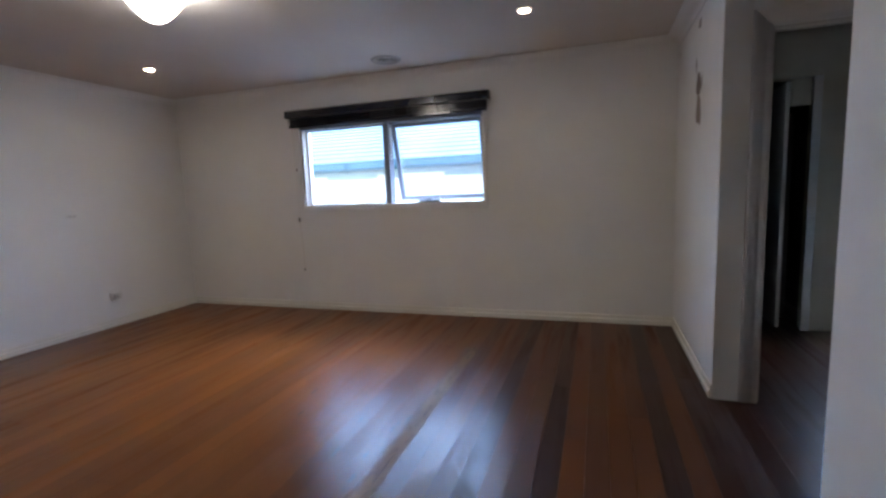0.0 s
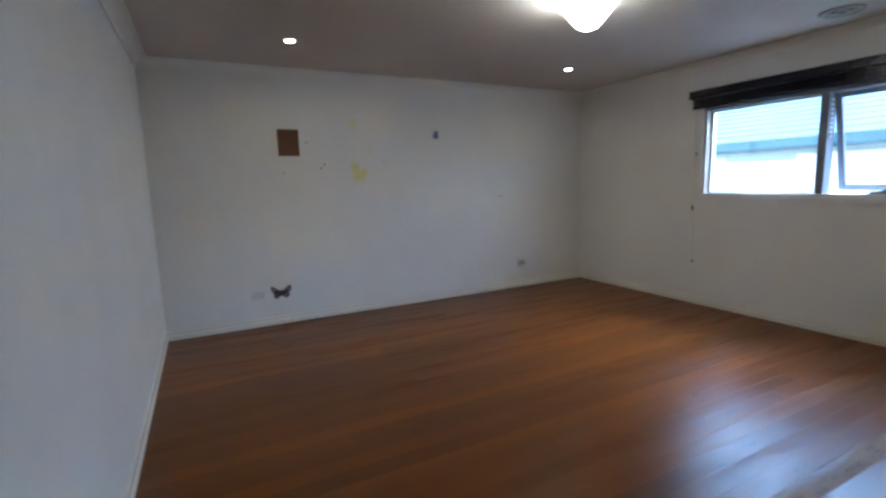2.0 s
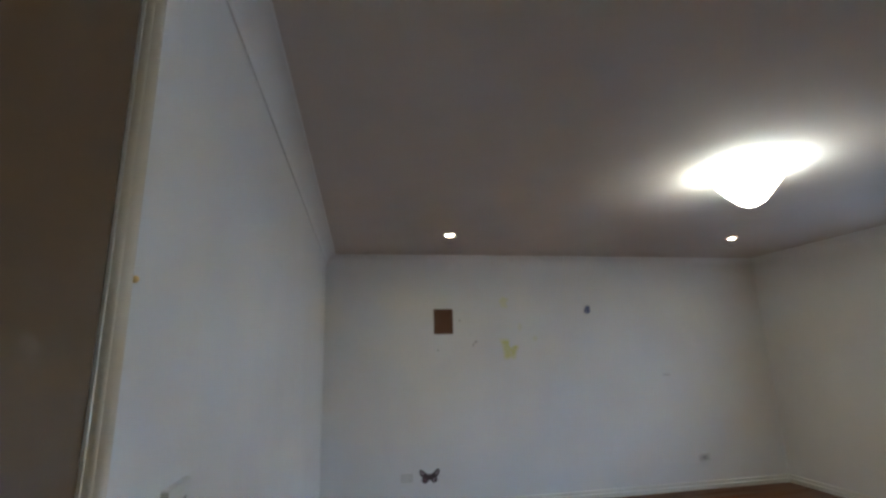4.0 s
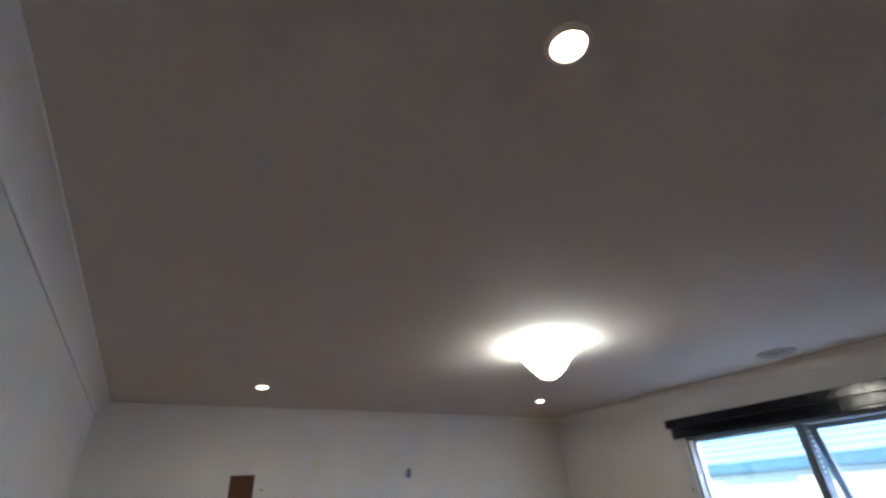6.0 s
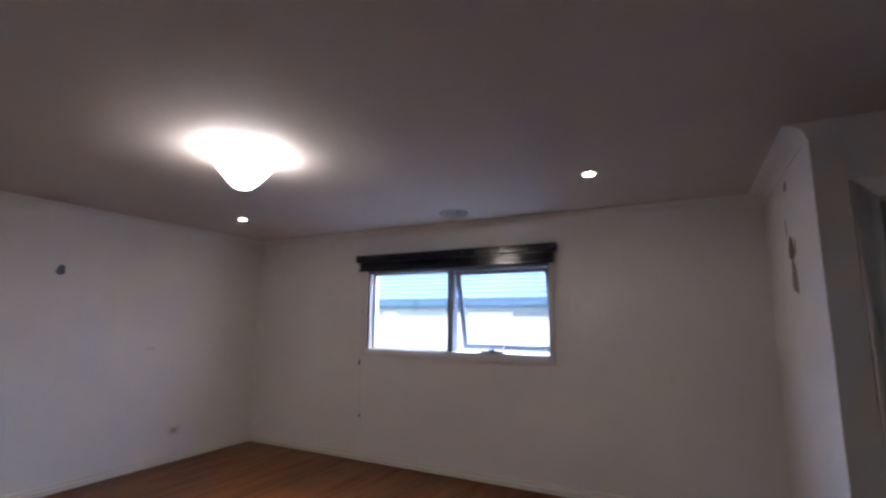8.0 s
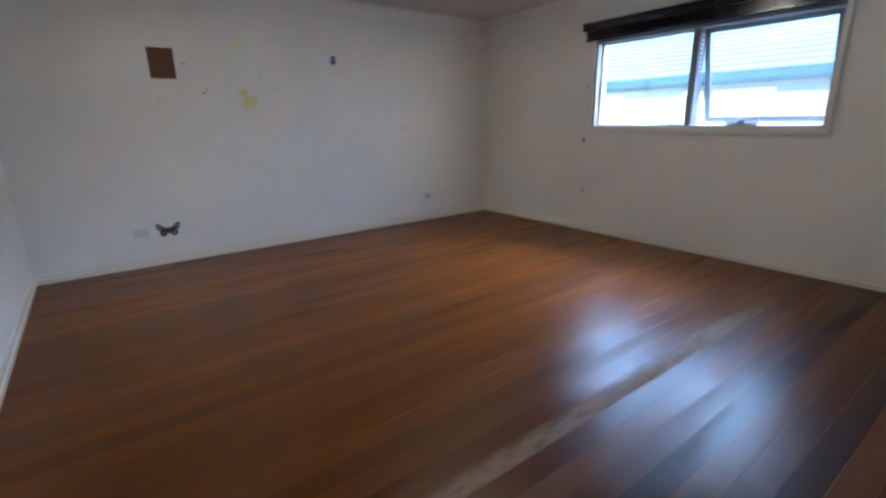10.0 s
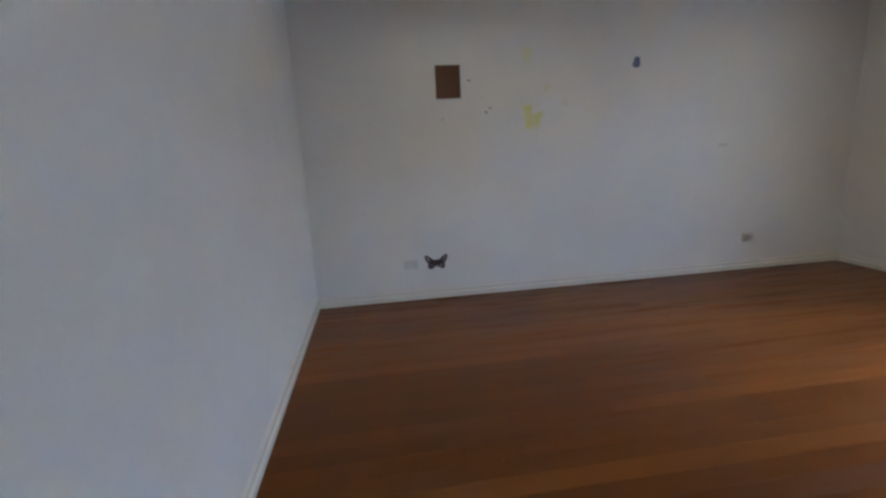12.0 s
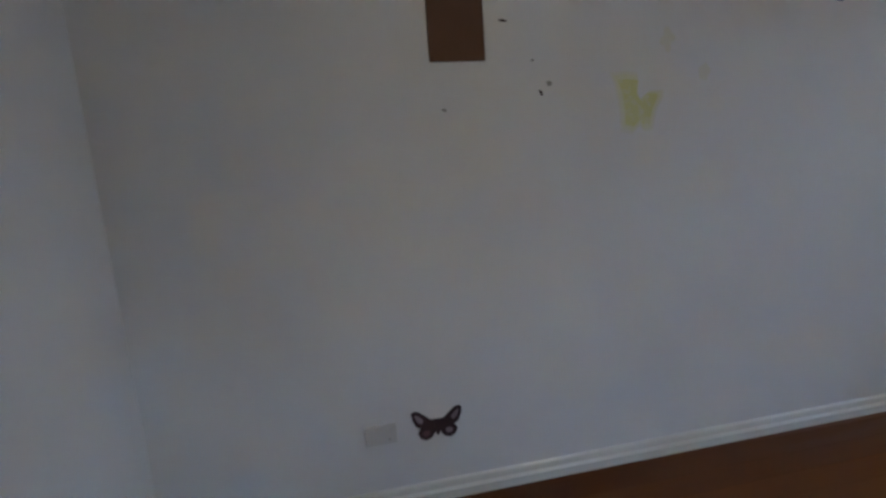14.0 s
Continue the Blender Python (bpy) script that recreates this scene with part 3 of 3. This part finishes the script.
for i in range(11):
    z = -0.078 - i * 0.0066
    if slat_me is None:
        bm = bmesh.new()
        n = 6
        for s in (0, 0.0035):
            for k in range(n + 1):
                u = k / n
                for x in (-hw + 0.03, hw - 0.03):
                    bm.verts.new((x, -0.068 + 0.056 * u, 0.003 * math.sin(math.pi * u) - s))
        bm.verts.ensure_lookup_table()
        for s in (0, 2 * (n + 1)):
            for k in range(n):
                bm.faces.new([bm.verts[s + 2 * k + q] for q in (0, 1, 3, 2)])
        o = 2 * (n + 1)
        bm.faces.new([bm.verts[q] for q in (0, 1, o + 1, o)])
        bm.faces.new([bm.verts[q] for q in (2 * n, 2 * n + 1, o + 2 * n + 1, o + 2 * n)])
        for side in (0, 1):
            for k in range(n):
                bm.faces.new([bm.verts[q + side] for q in (2 * k, 2 * k + 2, o + 2 * k + 2, o + 2 * k)])
        bmesh.ops.recalc_face_normals(bm, faces=list(bm.faces))
        slat_me = finish("slat", bm, NAVY)
    s = new("slat", slat_me)
    s.parent = blind
    s.location = (0.0015 * math.sin(i * 2.3), 0.0015 * math.cos(i * 1.7), z)
part("bottom_rail", boxes((-hw + 0.03, hw - 0.03, -0.069, -0.011, -0.172, -0.152), bevel=0.004), NAVY, blind)

cord = base("blind_cord", (1.60, L - 0.02, 1.97), "thin grey blind cord with a dark tassel beside the window", "cord")
part("cord", tube([(0.0, 0, -0.01), (0.004, 0.004, -0.5), (0.0, 0.006, -0.95), (0.02, 0.006, -1.3), (0.022, 0.006, -1.51)], 0.0016, 6), CORD, cord)
part("tassel", lathe([(0.0, 0.02), (0.005, 0.016), (0.008, -0.012), (0.0, -0.016)], 12, (0.022, 0.004, -1.525)), STICKDARK, cord, "dark tassel", True)
cleat = base("cord_cleat", (1.597, L, 0.99), "small dark cord cleat screwed to the wall", "cleat")
part("cleat_base", boxes((-0.006, 0.006, -0.010, 0, -0.018, 0.018), bevel=0.002), STICKDARK, cleat)
part("cleat_horn", boxes((-0.005, 0.005, -0.022, -0.010, -0.026, 0.026), bevel=0.002), STICKDARK, cleat)
copy_thing(cleat, Matrix.Translation((1.626, L - 0.024, 1.53)) @ Matrix.Scale(0.55, 4))

# ---------------------------------------------------------------- ceiling fittings
lamp = base("ceiling_light", (2.487, 2.50, H), "lit frosted glass bell lamp hung close under the ceiling", "ceiling lamp")
part("ceiling_plate", lathe([(0.0, 0.0), (0.055, 0.0), (0.05, -0.018), (0.0, -0.022)], 32), CHROME, lamp, smooth=True)
part("stem", lathe([(0.0, -0.02), (0.008, -0.02), (0.008, -0.13), (0.0, -0.13)], 16), CHROME, lamp, smooth=True)
part("bulb", lathe([(0.0, -0.07), (0.022, -0.075), (0.03, -0.105), (0.022, -0.13), (0.0, -0.138)], 24), BULB, lamp, "lit bulb", True)
bell = [(0.165, -0.076), (0.150, -0.096), (0.130, -0.122), (0.107, -0.150), (0.084, -0.177), (0.060, -0.200), (0.032, -0.214), (0.0, -0.219)]
part("shade", lathe(bell + [(max(r - 0.005, 0.0), z + 0.004) for r, z in bell[::-1]] + bell[:1], 56), BOWL, lamp, "lit frosted glass bell", True)
for k in range(3):
    a = 2 * math.pi * k / 3 + 0.35
    c, s = math.cos(a), math.sin(a)
    part("hanger", tube([(0.04 * c, 0.04 * s, -0.012), (0.11 * c, 0.11 * s, -0.03), (0.156 * c, 0.156 * s, -0.081)], 0.004), CHROME, lamp)

spots = [(0.916, 1.075), (0.975, 3.73), (4.23, 3.751), (4.227, 1.073)]
down = base("downlight", (spots[0][0], spots[0][1], H), "round white recessed downlight, lit warm", "downlight", "ceiling downlights")
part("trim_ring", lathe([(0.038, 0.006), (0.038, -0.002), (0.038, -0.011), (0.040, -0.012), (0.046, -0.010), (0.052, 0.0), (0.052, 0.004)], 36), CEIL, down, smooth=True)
part("lens", lathe([(0.0, -0.001), (0.038, -0.001), (0.038, 0.004), (0.0, 0.004)], 36), HALOGEN, down, "glowing lens")
for x, y in spots[1:]:
    copy_thing(down, Matrix.Translation((x, y, H)))
for x, y in spots:
    spot("downlight_beam", (x, y, H - 0.018), DOWN_WATT, (1.0, 0.85, 0.66))

vent = base("ceiling_vent", (2.935, 4.38, H), "round dull grey ceiling air vent near the window", "vent")
part("rim", lathe([(0.085, 0.0), (0.13, 0.0), (0.132, -0.008), (0.12, -0.016), (0.09, -0.012), (0.085, 0.0)], 40), VENTM, vent, smooth=True)
part("ring", lathe([(0.062, -0.004), (0.082, -0.016), (0.084, -0.013), (0.064, -0.001), (0.062, -0.004)], 40), VENTM, vent, smooth=True)
part("ring", lathe([(0.034, -0.008), (0.056, -0.020), (0.058, -0.017), (0.036, -0.005), (0.034, -0.008)], 40), VENTM, vent, smooth=True)
part("cone", lathe([(0.0, -0.026), (0.02, -0.024), (0.03, -0.016), (0.028, -0.01), (0.0, -0.01)], 32), VENTM, vent, smooth=True)
part("backing", lathe([(0.0, -0.001), (0.086, -0.001), (0.086, 0.0), (0.0, 0.0)], 32), HOLE, vent)


# ---------------------------------------------------------------- sockets and switch
def socket(place, rz, label, category="socket", gang=2):
    """A plate of 115 by 73 mm; its face looks along its own +x."""
    ob = base("wall_socket" if category == "socket" else "light_switch", place, label, category)
    ob.rotation_euler = (0, 0, radians(rz))
    deep = 0.012 if category == "socket" else 0.015
    part("plate", boxes((0, deep, -0.0575, 0.0575, -0.0365, 0.0365), bevel=0.003), PLASTIC if category == "socket" else SWITCHP, ob)
    return ob, deep


def gpo(place, rz, label):
    ob, d = socket(place, rz, label)
    for y in (-0.03, 0.03):
        part("rocker", boxes((d, d + 0.004, y - 0.008, y + 0.008, 0.012, 0.028), bevel=0.0015), PLASTIC, ob)
        for a, (dy, dz) in zip((-28, 28, 0), ((-0.007, -0.004), (0.007, -0.004), (0, -0.018))):
            bm = boxes((d - 0.001, d + 0.0006, -0.0012, 0.0012, -0.004, 0.004))
            bmesh.ops.rotate(bm, verts=list(bm.verts), matrix=Matrix.Rotation(radians(a), 3, "X"))
            bmesh.ops.translate(bm, verts=list(bm.verts), vec=(0, y + dy, dz))
            part("slot", bm, HOLE if y > 0 and dy == 0 else SMUDGE, ob)
    return ob


gpo((0, 0.78, 0.309), 0, "white double power socket low on the wall")
gpo((0, 3.878, 0.308), 0, "white double power socket near the corner")
plug = base("plug", (0.013, 3.862, 0.315), "small grey plug pushed into the corner socket", "plug")
part("plug_body", boxes((0, 0.03, -0.018, 0.018, -0.022, 0.016), bevel=0.005), GREYPLASTIC, plug)
sw, d = socket((3.582, 0, 1.158), 90, "white raised light switch plate beside the door", "switch")
for y in (-0.02, 0.02):
    rk = part("rocker", boxes((d, d + 0.002, y - 0.009, y + 0.009, -0.013, 0.013), bevel=0.0006), SWITCHP, sw)
    if y > 0:
        part("indicator", boxes((d + 0.0018, d + 0.0026, y - 0.006, y + 0.006, 0.004, 0.008)), CHIP, rk, "small grey dash")
# Thin strip whose grey holds the shade on the plate's side.
part("shade_strip", boxes((0.002, 0.0145, -0.0595, -0.0577, -0.034, 0.034)), SIDE_SHADE, sw, "side of the plate, coloured grey for its shade")
hook = base("picture_pin", (3.846, 0, 1.548), "tiny brass ball-headed pin in the wall beside the architrave", "pin")
part("screw", tube([(0, -0.005, 0), (0, 0.004, 0)], 0.002), BRASS, hook)
part("ball", lathe([(0.0, -0.006), (0.0035, -0.005), (0.0058, -0.002), (0.0058, 0.002), (0.0035, 0.005), (0.0, 0.006)], 18, (0, 0.008, 0)), BRASS, hook, "polished brass ball", True)

# ---------------------------------------------------------------- on the west wall
board = base("brown_board", (0, 1.159, 1.732), "plain brown fibreboard square fixed on the white wall", "board")
part("sheet", boxes((0.0005, 0.007, -0.095, 0.099, -0.1195, 0.128), bevel=0.0015), PATCHM, board)


def wing(points, sy):
    return [(sy * y, z) for y, z in points]


fore = [(0.004, 0.014), (0.028, 0.020), (0.05, 0.040), (0.070, 0.056), (0.086, 0.059), (0.097, 0.050), (0.093, 0.026), (0.082, 0.000), (0.062, -0.014), (0.004, -0.022)]
hind = [(0.004, -0.010), (0.045, -0.010), (0.068, -0.016), (0.076, -0.032), (0.067, -0.052), (0.048, -0.062), (0.026, -0.056), (0.010, -0.036), (0.003, -0.028)]
fore_in = [(0.052, 0.020), (0.066, 0.036), (0.080, 0.047), (0.085, 0.039), (0.075, 0.017), (0.060, 0.006)]
hind_in = [(0.030, -0.024), (0.048, -0.022), (0.060, -0.032), (0.050, -0.046), (0.032, -0.042)]
bf = base("butterfly_sticker", (0, 0.993, 0.316), "dark butterfly wall sticker with rose wing spots above the skirting", "wall sticker")
for s in (-1, 1):
    part("forewing", slab(wing(fore, s), 0.003, (0.001, 0, 0)), STICKDARK, bf)
    part("hindwing", slab(wing(hind, s), 0.0025, (0.001, 0, 0)), STICKDARK, bf)
    part("wing_spot", slab(wing(fore_in, s), 0.001, (0.0042, 0, 0)), STICKPINK, bf, "pale rose spot")
    part("wing_spot", slab(wing(hind_in, s), 0.001, (0.0037, 0, 0)), STICKRED if s < 0 else STICKPINK, bf, "maroon spot" if s < 0 else "pale spot")
part("body", slab([(-0.012, 0.018), (0.012, 0.018), (0.013, -0.01), (0.004, -0.045), (-0.004, -0.045), (-0.013, -0.01)], 0.005, (0.001, 0, 0)), STICKDARK, bf)

bs = base("butterfly_sticker", (0, 2.722, 1.841), "small blue-grey folded butterfly sticker high on the wall", "wall sticker")
part("wing", slab([(-0.02, -0.04), (-0.034, -0.02), (-0.03, 0.0), (-0.018, 0.012), (-0.02, 0.034), (0.0, 0.042), (0.022, 0.04), (0.032, 0.022), (0.026, 0.004), (0.034, -0.014), (0.026, -0.036), (0.004, -0.044)], 0.004, (0.001, 0, 0)), STICKBLUE, bs)
part("wing_spot", slab(blotch(0.006, 0.006, 3), 0.001, (0.0052, -0.012, -0.012)), STICKPINK, bs)


def mark(name, y, z, ry, rz, mat, label, seed, category="wall mark", tilt=0.0, rough=0.3):
    out = blotch(ry, rz, seed, rough=rough)
    c, s = math.cos(tilt), math.sin(tilt)
    out = [(a * c - b * s, a * s + b * c) for a, b in out]
    ob = thing(name, slab(out, 0.0008, (0.0004, 0, 0)), mat, label, category)
    ob.location = (0, y, z)
    return ob


yl = [(-0.096, 0.096), (-0.049, 0.1), (0.002, 0.093), (-0.005, 0.04), (0.011, 0.011), (0.044, 0.037), (0.094, 0.037), (0.092, 0.011), (0.07, -0.027), (0.055, -0.09), (0.024, -0.093), (0.011, -0.073), (-0.02, -0.1), (-0.06, -0.09), (-0.065, -0.013), (-0.078, 0.053)]
ys = base("paint_stencil", (0, 1.836, 1.449), "faded yellow butterfly-shaped paint stain on the white wall", "paint stain")
part("stain_edge", slab([(y * 1.16, z * 1.14) for y, z in yl], 0.0006, (0.0003, 0, 0)), FAINT, ys, "thin pale edge of the stain")
part("stain_rim", slab([(y * 1.03, z * 1.02) for y, z in yl], 0.0006, (0.0011, 0, 0)), PALEYELLOW, ys)
part("stain_core", slab([(y * 0.86 + 0.002, z * 0.86) for y, z in yl], 0.0006, (0.0019, 0, 0)), YELLOW, ys, "dense yellow middle")
mark("paint_stain", 1.80, 1.925, 0.045, 0.055, PALEYELLOW, "faded yellow paint smear on the wall", 5, "paint stain", rough=0.5)
mark("paint_stain", 1.96, 1.67, 0.03, 0.035, FAINT, "faded yellow paint smear on the wall", 6, "paint stain", rough=0.5)
mark("paint_stain", 2.117, 1.55, 0.025, 0.03, FAINT, "faded yellow paint smear on the wall", 16, "paint stain", rough=0.5)
mark("plaster_chip", 1.328, 1.742, 0.016, 0.004, STICKDARK, "thin dark scratch beside the brown board", 7, tilt=-0.1)
mark("plaster_chip", 1.49, 1.53, 0.010, 0.009, CHIP, "small grey chip in the paint", 8)
mark("plaster_chip", 1.458, 1.499, 0.005, 0.012, STICKDARK, "small dark chip in the paint", 9, tilt=0.6)
mark("plaster_chip", 1.43, 1.61, 0.006, 0.004, CHIP, "tiny chip in the paint", 10)
mark("plaster_chip", 1.103, 1.455, 0.009, 0.005, CHIP, "tiny chip in the paint", 11, tilt=-0.4)
mark("wall_smudge", 3.56, 1.142, 0.05, 0.012, SMUDGE, "faint grey smudge on the wall", 12, rough=0.6)

# damaged paint on the east wall, its face towards the room
dm = base("paint_damage", (W, 4.02, 1.77), "long strip of torn paint showing dark plaster", "wall damage")
for k, (y, z, ry, rz, seed, m) in enumerate(((0.0, 0.09, 0.065, 0.085, 21, PEEL), (-0.02, -0.07, 0.065, 0.11, 22, TORN), (-0.10, 0.10, 0.010, 0.05, 26, PEEL), (0.085, 0.23, 0.012, 0.045, 27, PEEL), (0.0, 0.47, 0.04, 0.03, 25, CHIP))):
    out = [(-a, b) for a, b in blotch(ry, rz, seed, rough=0.3)]
    bm = slab(out, 0.001, (0, 0, 0))
    bmesh.ops.rotate(bm, verts=list(bm.verts), matrix=Matrix.Rotation(math.pi, 3, "Z"))
    bmesh.ops.translate(bm, verts=list(bm.verts), vec=(-0.0005 - 0.0012 * (k == 1), y, z))
    part("bare_patch", bm, m, dm)

for x, y, lx, ly, seed in ((2.966, 2.945, 0.010, 0.04, 41), (3.475, 2.37, 0.007, 0.05, 42), (3.44, 2.68, 0.006, 0.045, 43), (3.70, 2.75, 0.008, 0.04, 44), (3.66, 2.70, 0.006, 0.025, 45), (3.96, 2.86, 0.005, 0.010, 46), (3.657, 2.20, 0.010, 0.035, 47), (3.632, 2.375, 0.006, 0.03, 48), (3.655, 2.64, 0.008, 0.025, 49), (3.765, 2.29, 0.0025, 0.11, 50), (3.765, 2.83, 0.004, 0.04, 51), (3.762, 2.93, 0.004, 0.02, 52), (3.06, 2.67, 0.006, 0.03, 53), (3.70, 2.06, 0.006, 0.02, 54)):
    bm = slab([(b, a) for a, b in blotch(lx * 1.1, ly, seed, rough=0.6)], 0.0005, (0, 0, 0))
    bmesh.ops.rotate(bm, verts=list(bm.verts), matrix=Matrix.Rotation(-math.pi / 2, 3, "Y"))
    g = thing("floor_gouge", bm, GOUGE, "small dark gouge in the varnished floorboard", "floor mark", group="floor gouges")
    g.location = (x, y, 0.0004)

# ---------------------------------------------------------------- outside the window
structure("ground", boxes((-400, 400, L + 0.21, 600, -0.75, -0.6)), SOIL, "bare earth and gravel between the houses")
house = base("neighbour_house", (0, 8.55, -0.6), "pale rendered house with blue-grey roof and blue-grey gutter", "house")
part("wall", boxes((-14, 14, 0.45, 0.65, 0, 2.36), (-14, -13.8, 0.65, 7, 0, 2.36), (13.8, 14, 0.65, 7, 0, 2.36)), RENDERW, house)
part("soffit", boxes((-14.2, 14.2, 0.02, 0.45, 2.31, 2.33)), RENDERW, house)
part("frieze", boxes((-14.0, 14.0, 0.425, 0.448, 2.13, 2.305)), EAVE, house, "blue-grey frieze board under the eaves")
for fx0, fx1 in ((-0.92, -0.62), (0.54, 0.87), (1.02, 1.93)):
    part("eave_vent", boxes((fx0, fx1, 0.405, 0.424, 2.13, 2.21), bevel=0.004), RENDERW, house, "white vent strip under the eaves")
part("fascia", boxes((-14.2, 14.2, 0.0, 0.02, 2.28, 2.44)), GUTTER, house)
gp = [(0.0, 2.30), (-0.09, 2.30), (-0.105, 2.33), (-0.105, 2.42), (-0.115, 2.43), (-0.115, 2.44), (-0.095, 2.44), (-0.095, 2.33), (0.0, 2.32)]
bm = bmesh.new()
ra = [bm.verts.new((-14.2, y, z)) for y, z in gp]
rb = [bm.verts.new((14.2, y, z)) for y, z in gp]
for i in range(len(gp)):
    bm.faces.new((ra[i], ra[(i + 1) % len(gp)], rb[(i + 1) % len(gp)], rb[i]))
part("gutter", bm, GUTTER, house, "blue-grey gutter")
roof = new("roof")
roof.parent = house
roof["label"] = "blue-grey roof in overlapping courses"
slope = radians(20)
course = None
# Dark strips stand in for the shadow under each course's lower edge.
gap_shade = finish("course_gap_shade", boxes((-14.2, 14.2, 0, 0.03, -0.014, 0.002)), GUTTER)
for i in range(16):
    if course is None:
        course = finish("roof_course", boxes((-14.2, 14.2, 0, 0.36, -0.028, 0), bevel=0.006), ROOF)
    c = new("roof_course", course)
    c.parent = roof
    c.location = (0, -0.06 + i * 0.32 * math.cos(slope), 2.47 + i * 0.32 * math.sin(slope))
    c.rotation_euler = (slope - 0.06, 0, 0)
    g = new("course_gap_shade", gap_shade)
    g.parent = roof
    g.location = (0, -0.055 + i * 0.32 * math.cos(slope), 2.47 - 0.026 + i * 0.32 * math.sin(slope))

# ---------------------------------------------------------------- floor and its boards
floor = structure("floor", boxes((-0.1, X_HALL + 0.1, -1.3, L + 0.2, -0.12, -0.022), (W + T, 6.6, L + 0.2, FY + 2.3, -0.12, -0.022)), SUB, "varnished timber floorboards, honey to dark red, worn in places")
BW = 0.1045
X_LAY = -0.066                     # first board edge, under the west wall
X_WORN = X_LAY + 36.5 * BW
lengths = {}


def board_mesh(n, mat):
    key = (n, mat.name)
    if key not in lengths:
        ln = n * 0.3
        lengths[key] = finish("floorboard", boxes((-BW / 2 + 0.0003, BW / 2 - 0.0003, 0.0003, ln - 0.0003, -0.02, 0), bevel=0.0004), mat)
    return lengths[key]


rnd = random.Random(4)
# boards from the worn one to the east wall, in order
EDGE = (CHESTNUT, DEEP, CHESTNUT, JARRAH, DEEP, CHESTNUT, JARRAH, DEEP, CHESTNUT, DEEP, CHESTNUT, JARRAH, CHESTNUT, JARRAH)


def pick(x, y):
    if abs(x - X_WORN) < BW / 2 and 0.9 < y < 3.4:
        return WORN
    if x > W:
        return JARRAH
    if x > X_WORN + BW / 2:
        return EDGE[min(len(EDGE) - 1, int((x - X_WORN - BW / 2) / BW))] if rnd.random() < 0.9 else CHESTNUT
    k = int((x - X_LAY) / BW)
    if k in SINGLE:
        return SINGLE[k]
    return BANDS[int(x / BW / 2.5) % len(BANDS)]


SINGLE = {16: OAK, 17: DEEP, 18: OAK, 19: DEEP, 20: OAK, 22: PALE, 23: OAK, 24: DEEP, 25: OAK, 27: PALE, 28: OAK}     # boards that stand out in the open floor
BANDS = [rnd.choice((OAK, DEEP, OAK, PALE, DEEP)) for _ in range(40)]


def lay(x0, x1, y0, y1):
    x = x0 + BW / 2
    while x < x1:
        y = y0
        while y < y1 - 0.05:
            left = round((y1 - y) / 0.3)
            n = min(left, rnd.randint(7, 17))
            if abs(x - X_WORN) < BW / 2 and y0 < -1:
                n = min(left, 7 if y < 0 else 10)    # the worn board lies between two short ones
            if left - n < 3:
                n = left
            if n < 1:
                break
            ob = new("floorboard", board_mesh(n, pick(x, y + n * 0.15)))
            ob.parent = floor
            ob.location = (x, y, rnd.uniform(-0.0001, 0))
            y += n * 0.3
        x += BW


lay(X_LAY, W + 0.03, -1.13, L + 0.02)
lay(X_LAY + 52 * BW, 6.6, 1.72, 7.12)
lay(X_LAY + 64 * BW, X_HALL, 1.90, 4.90)
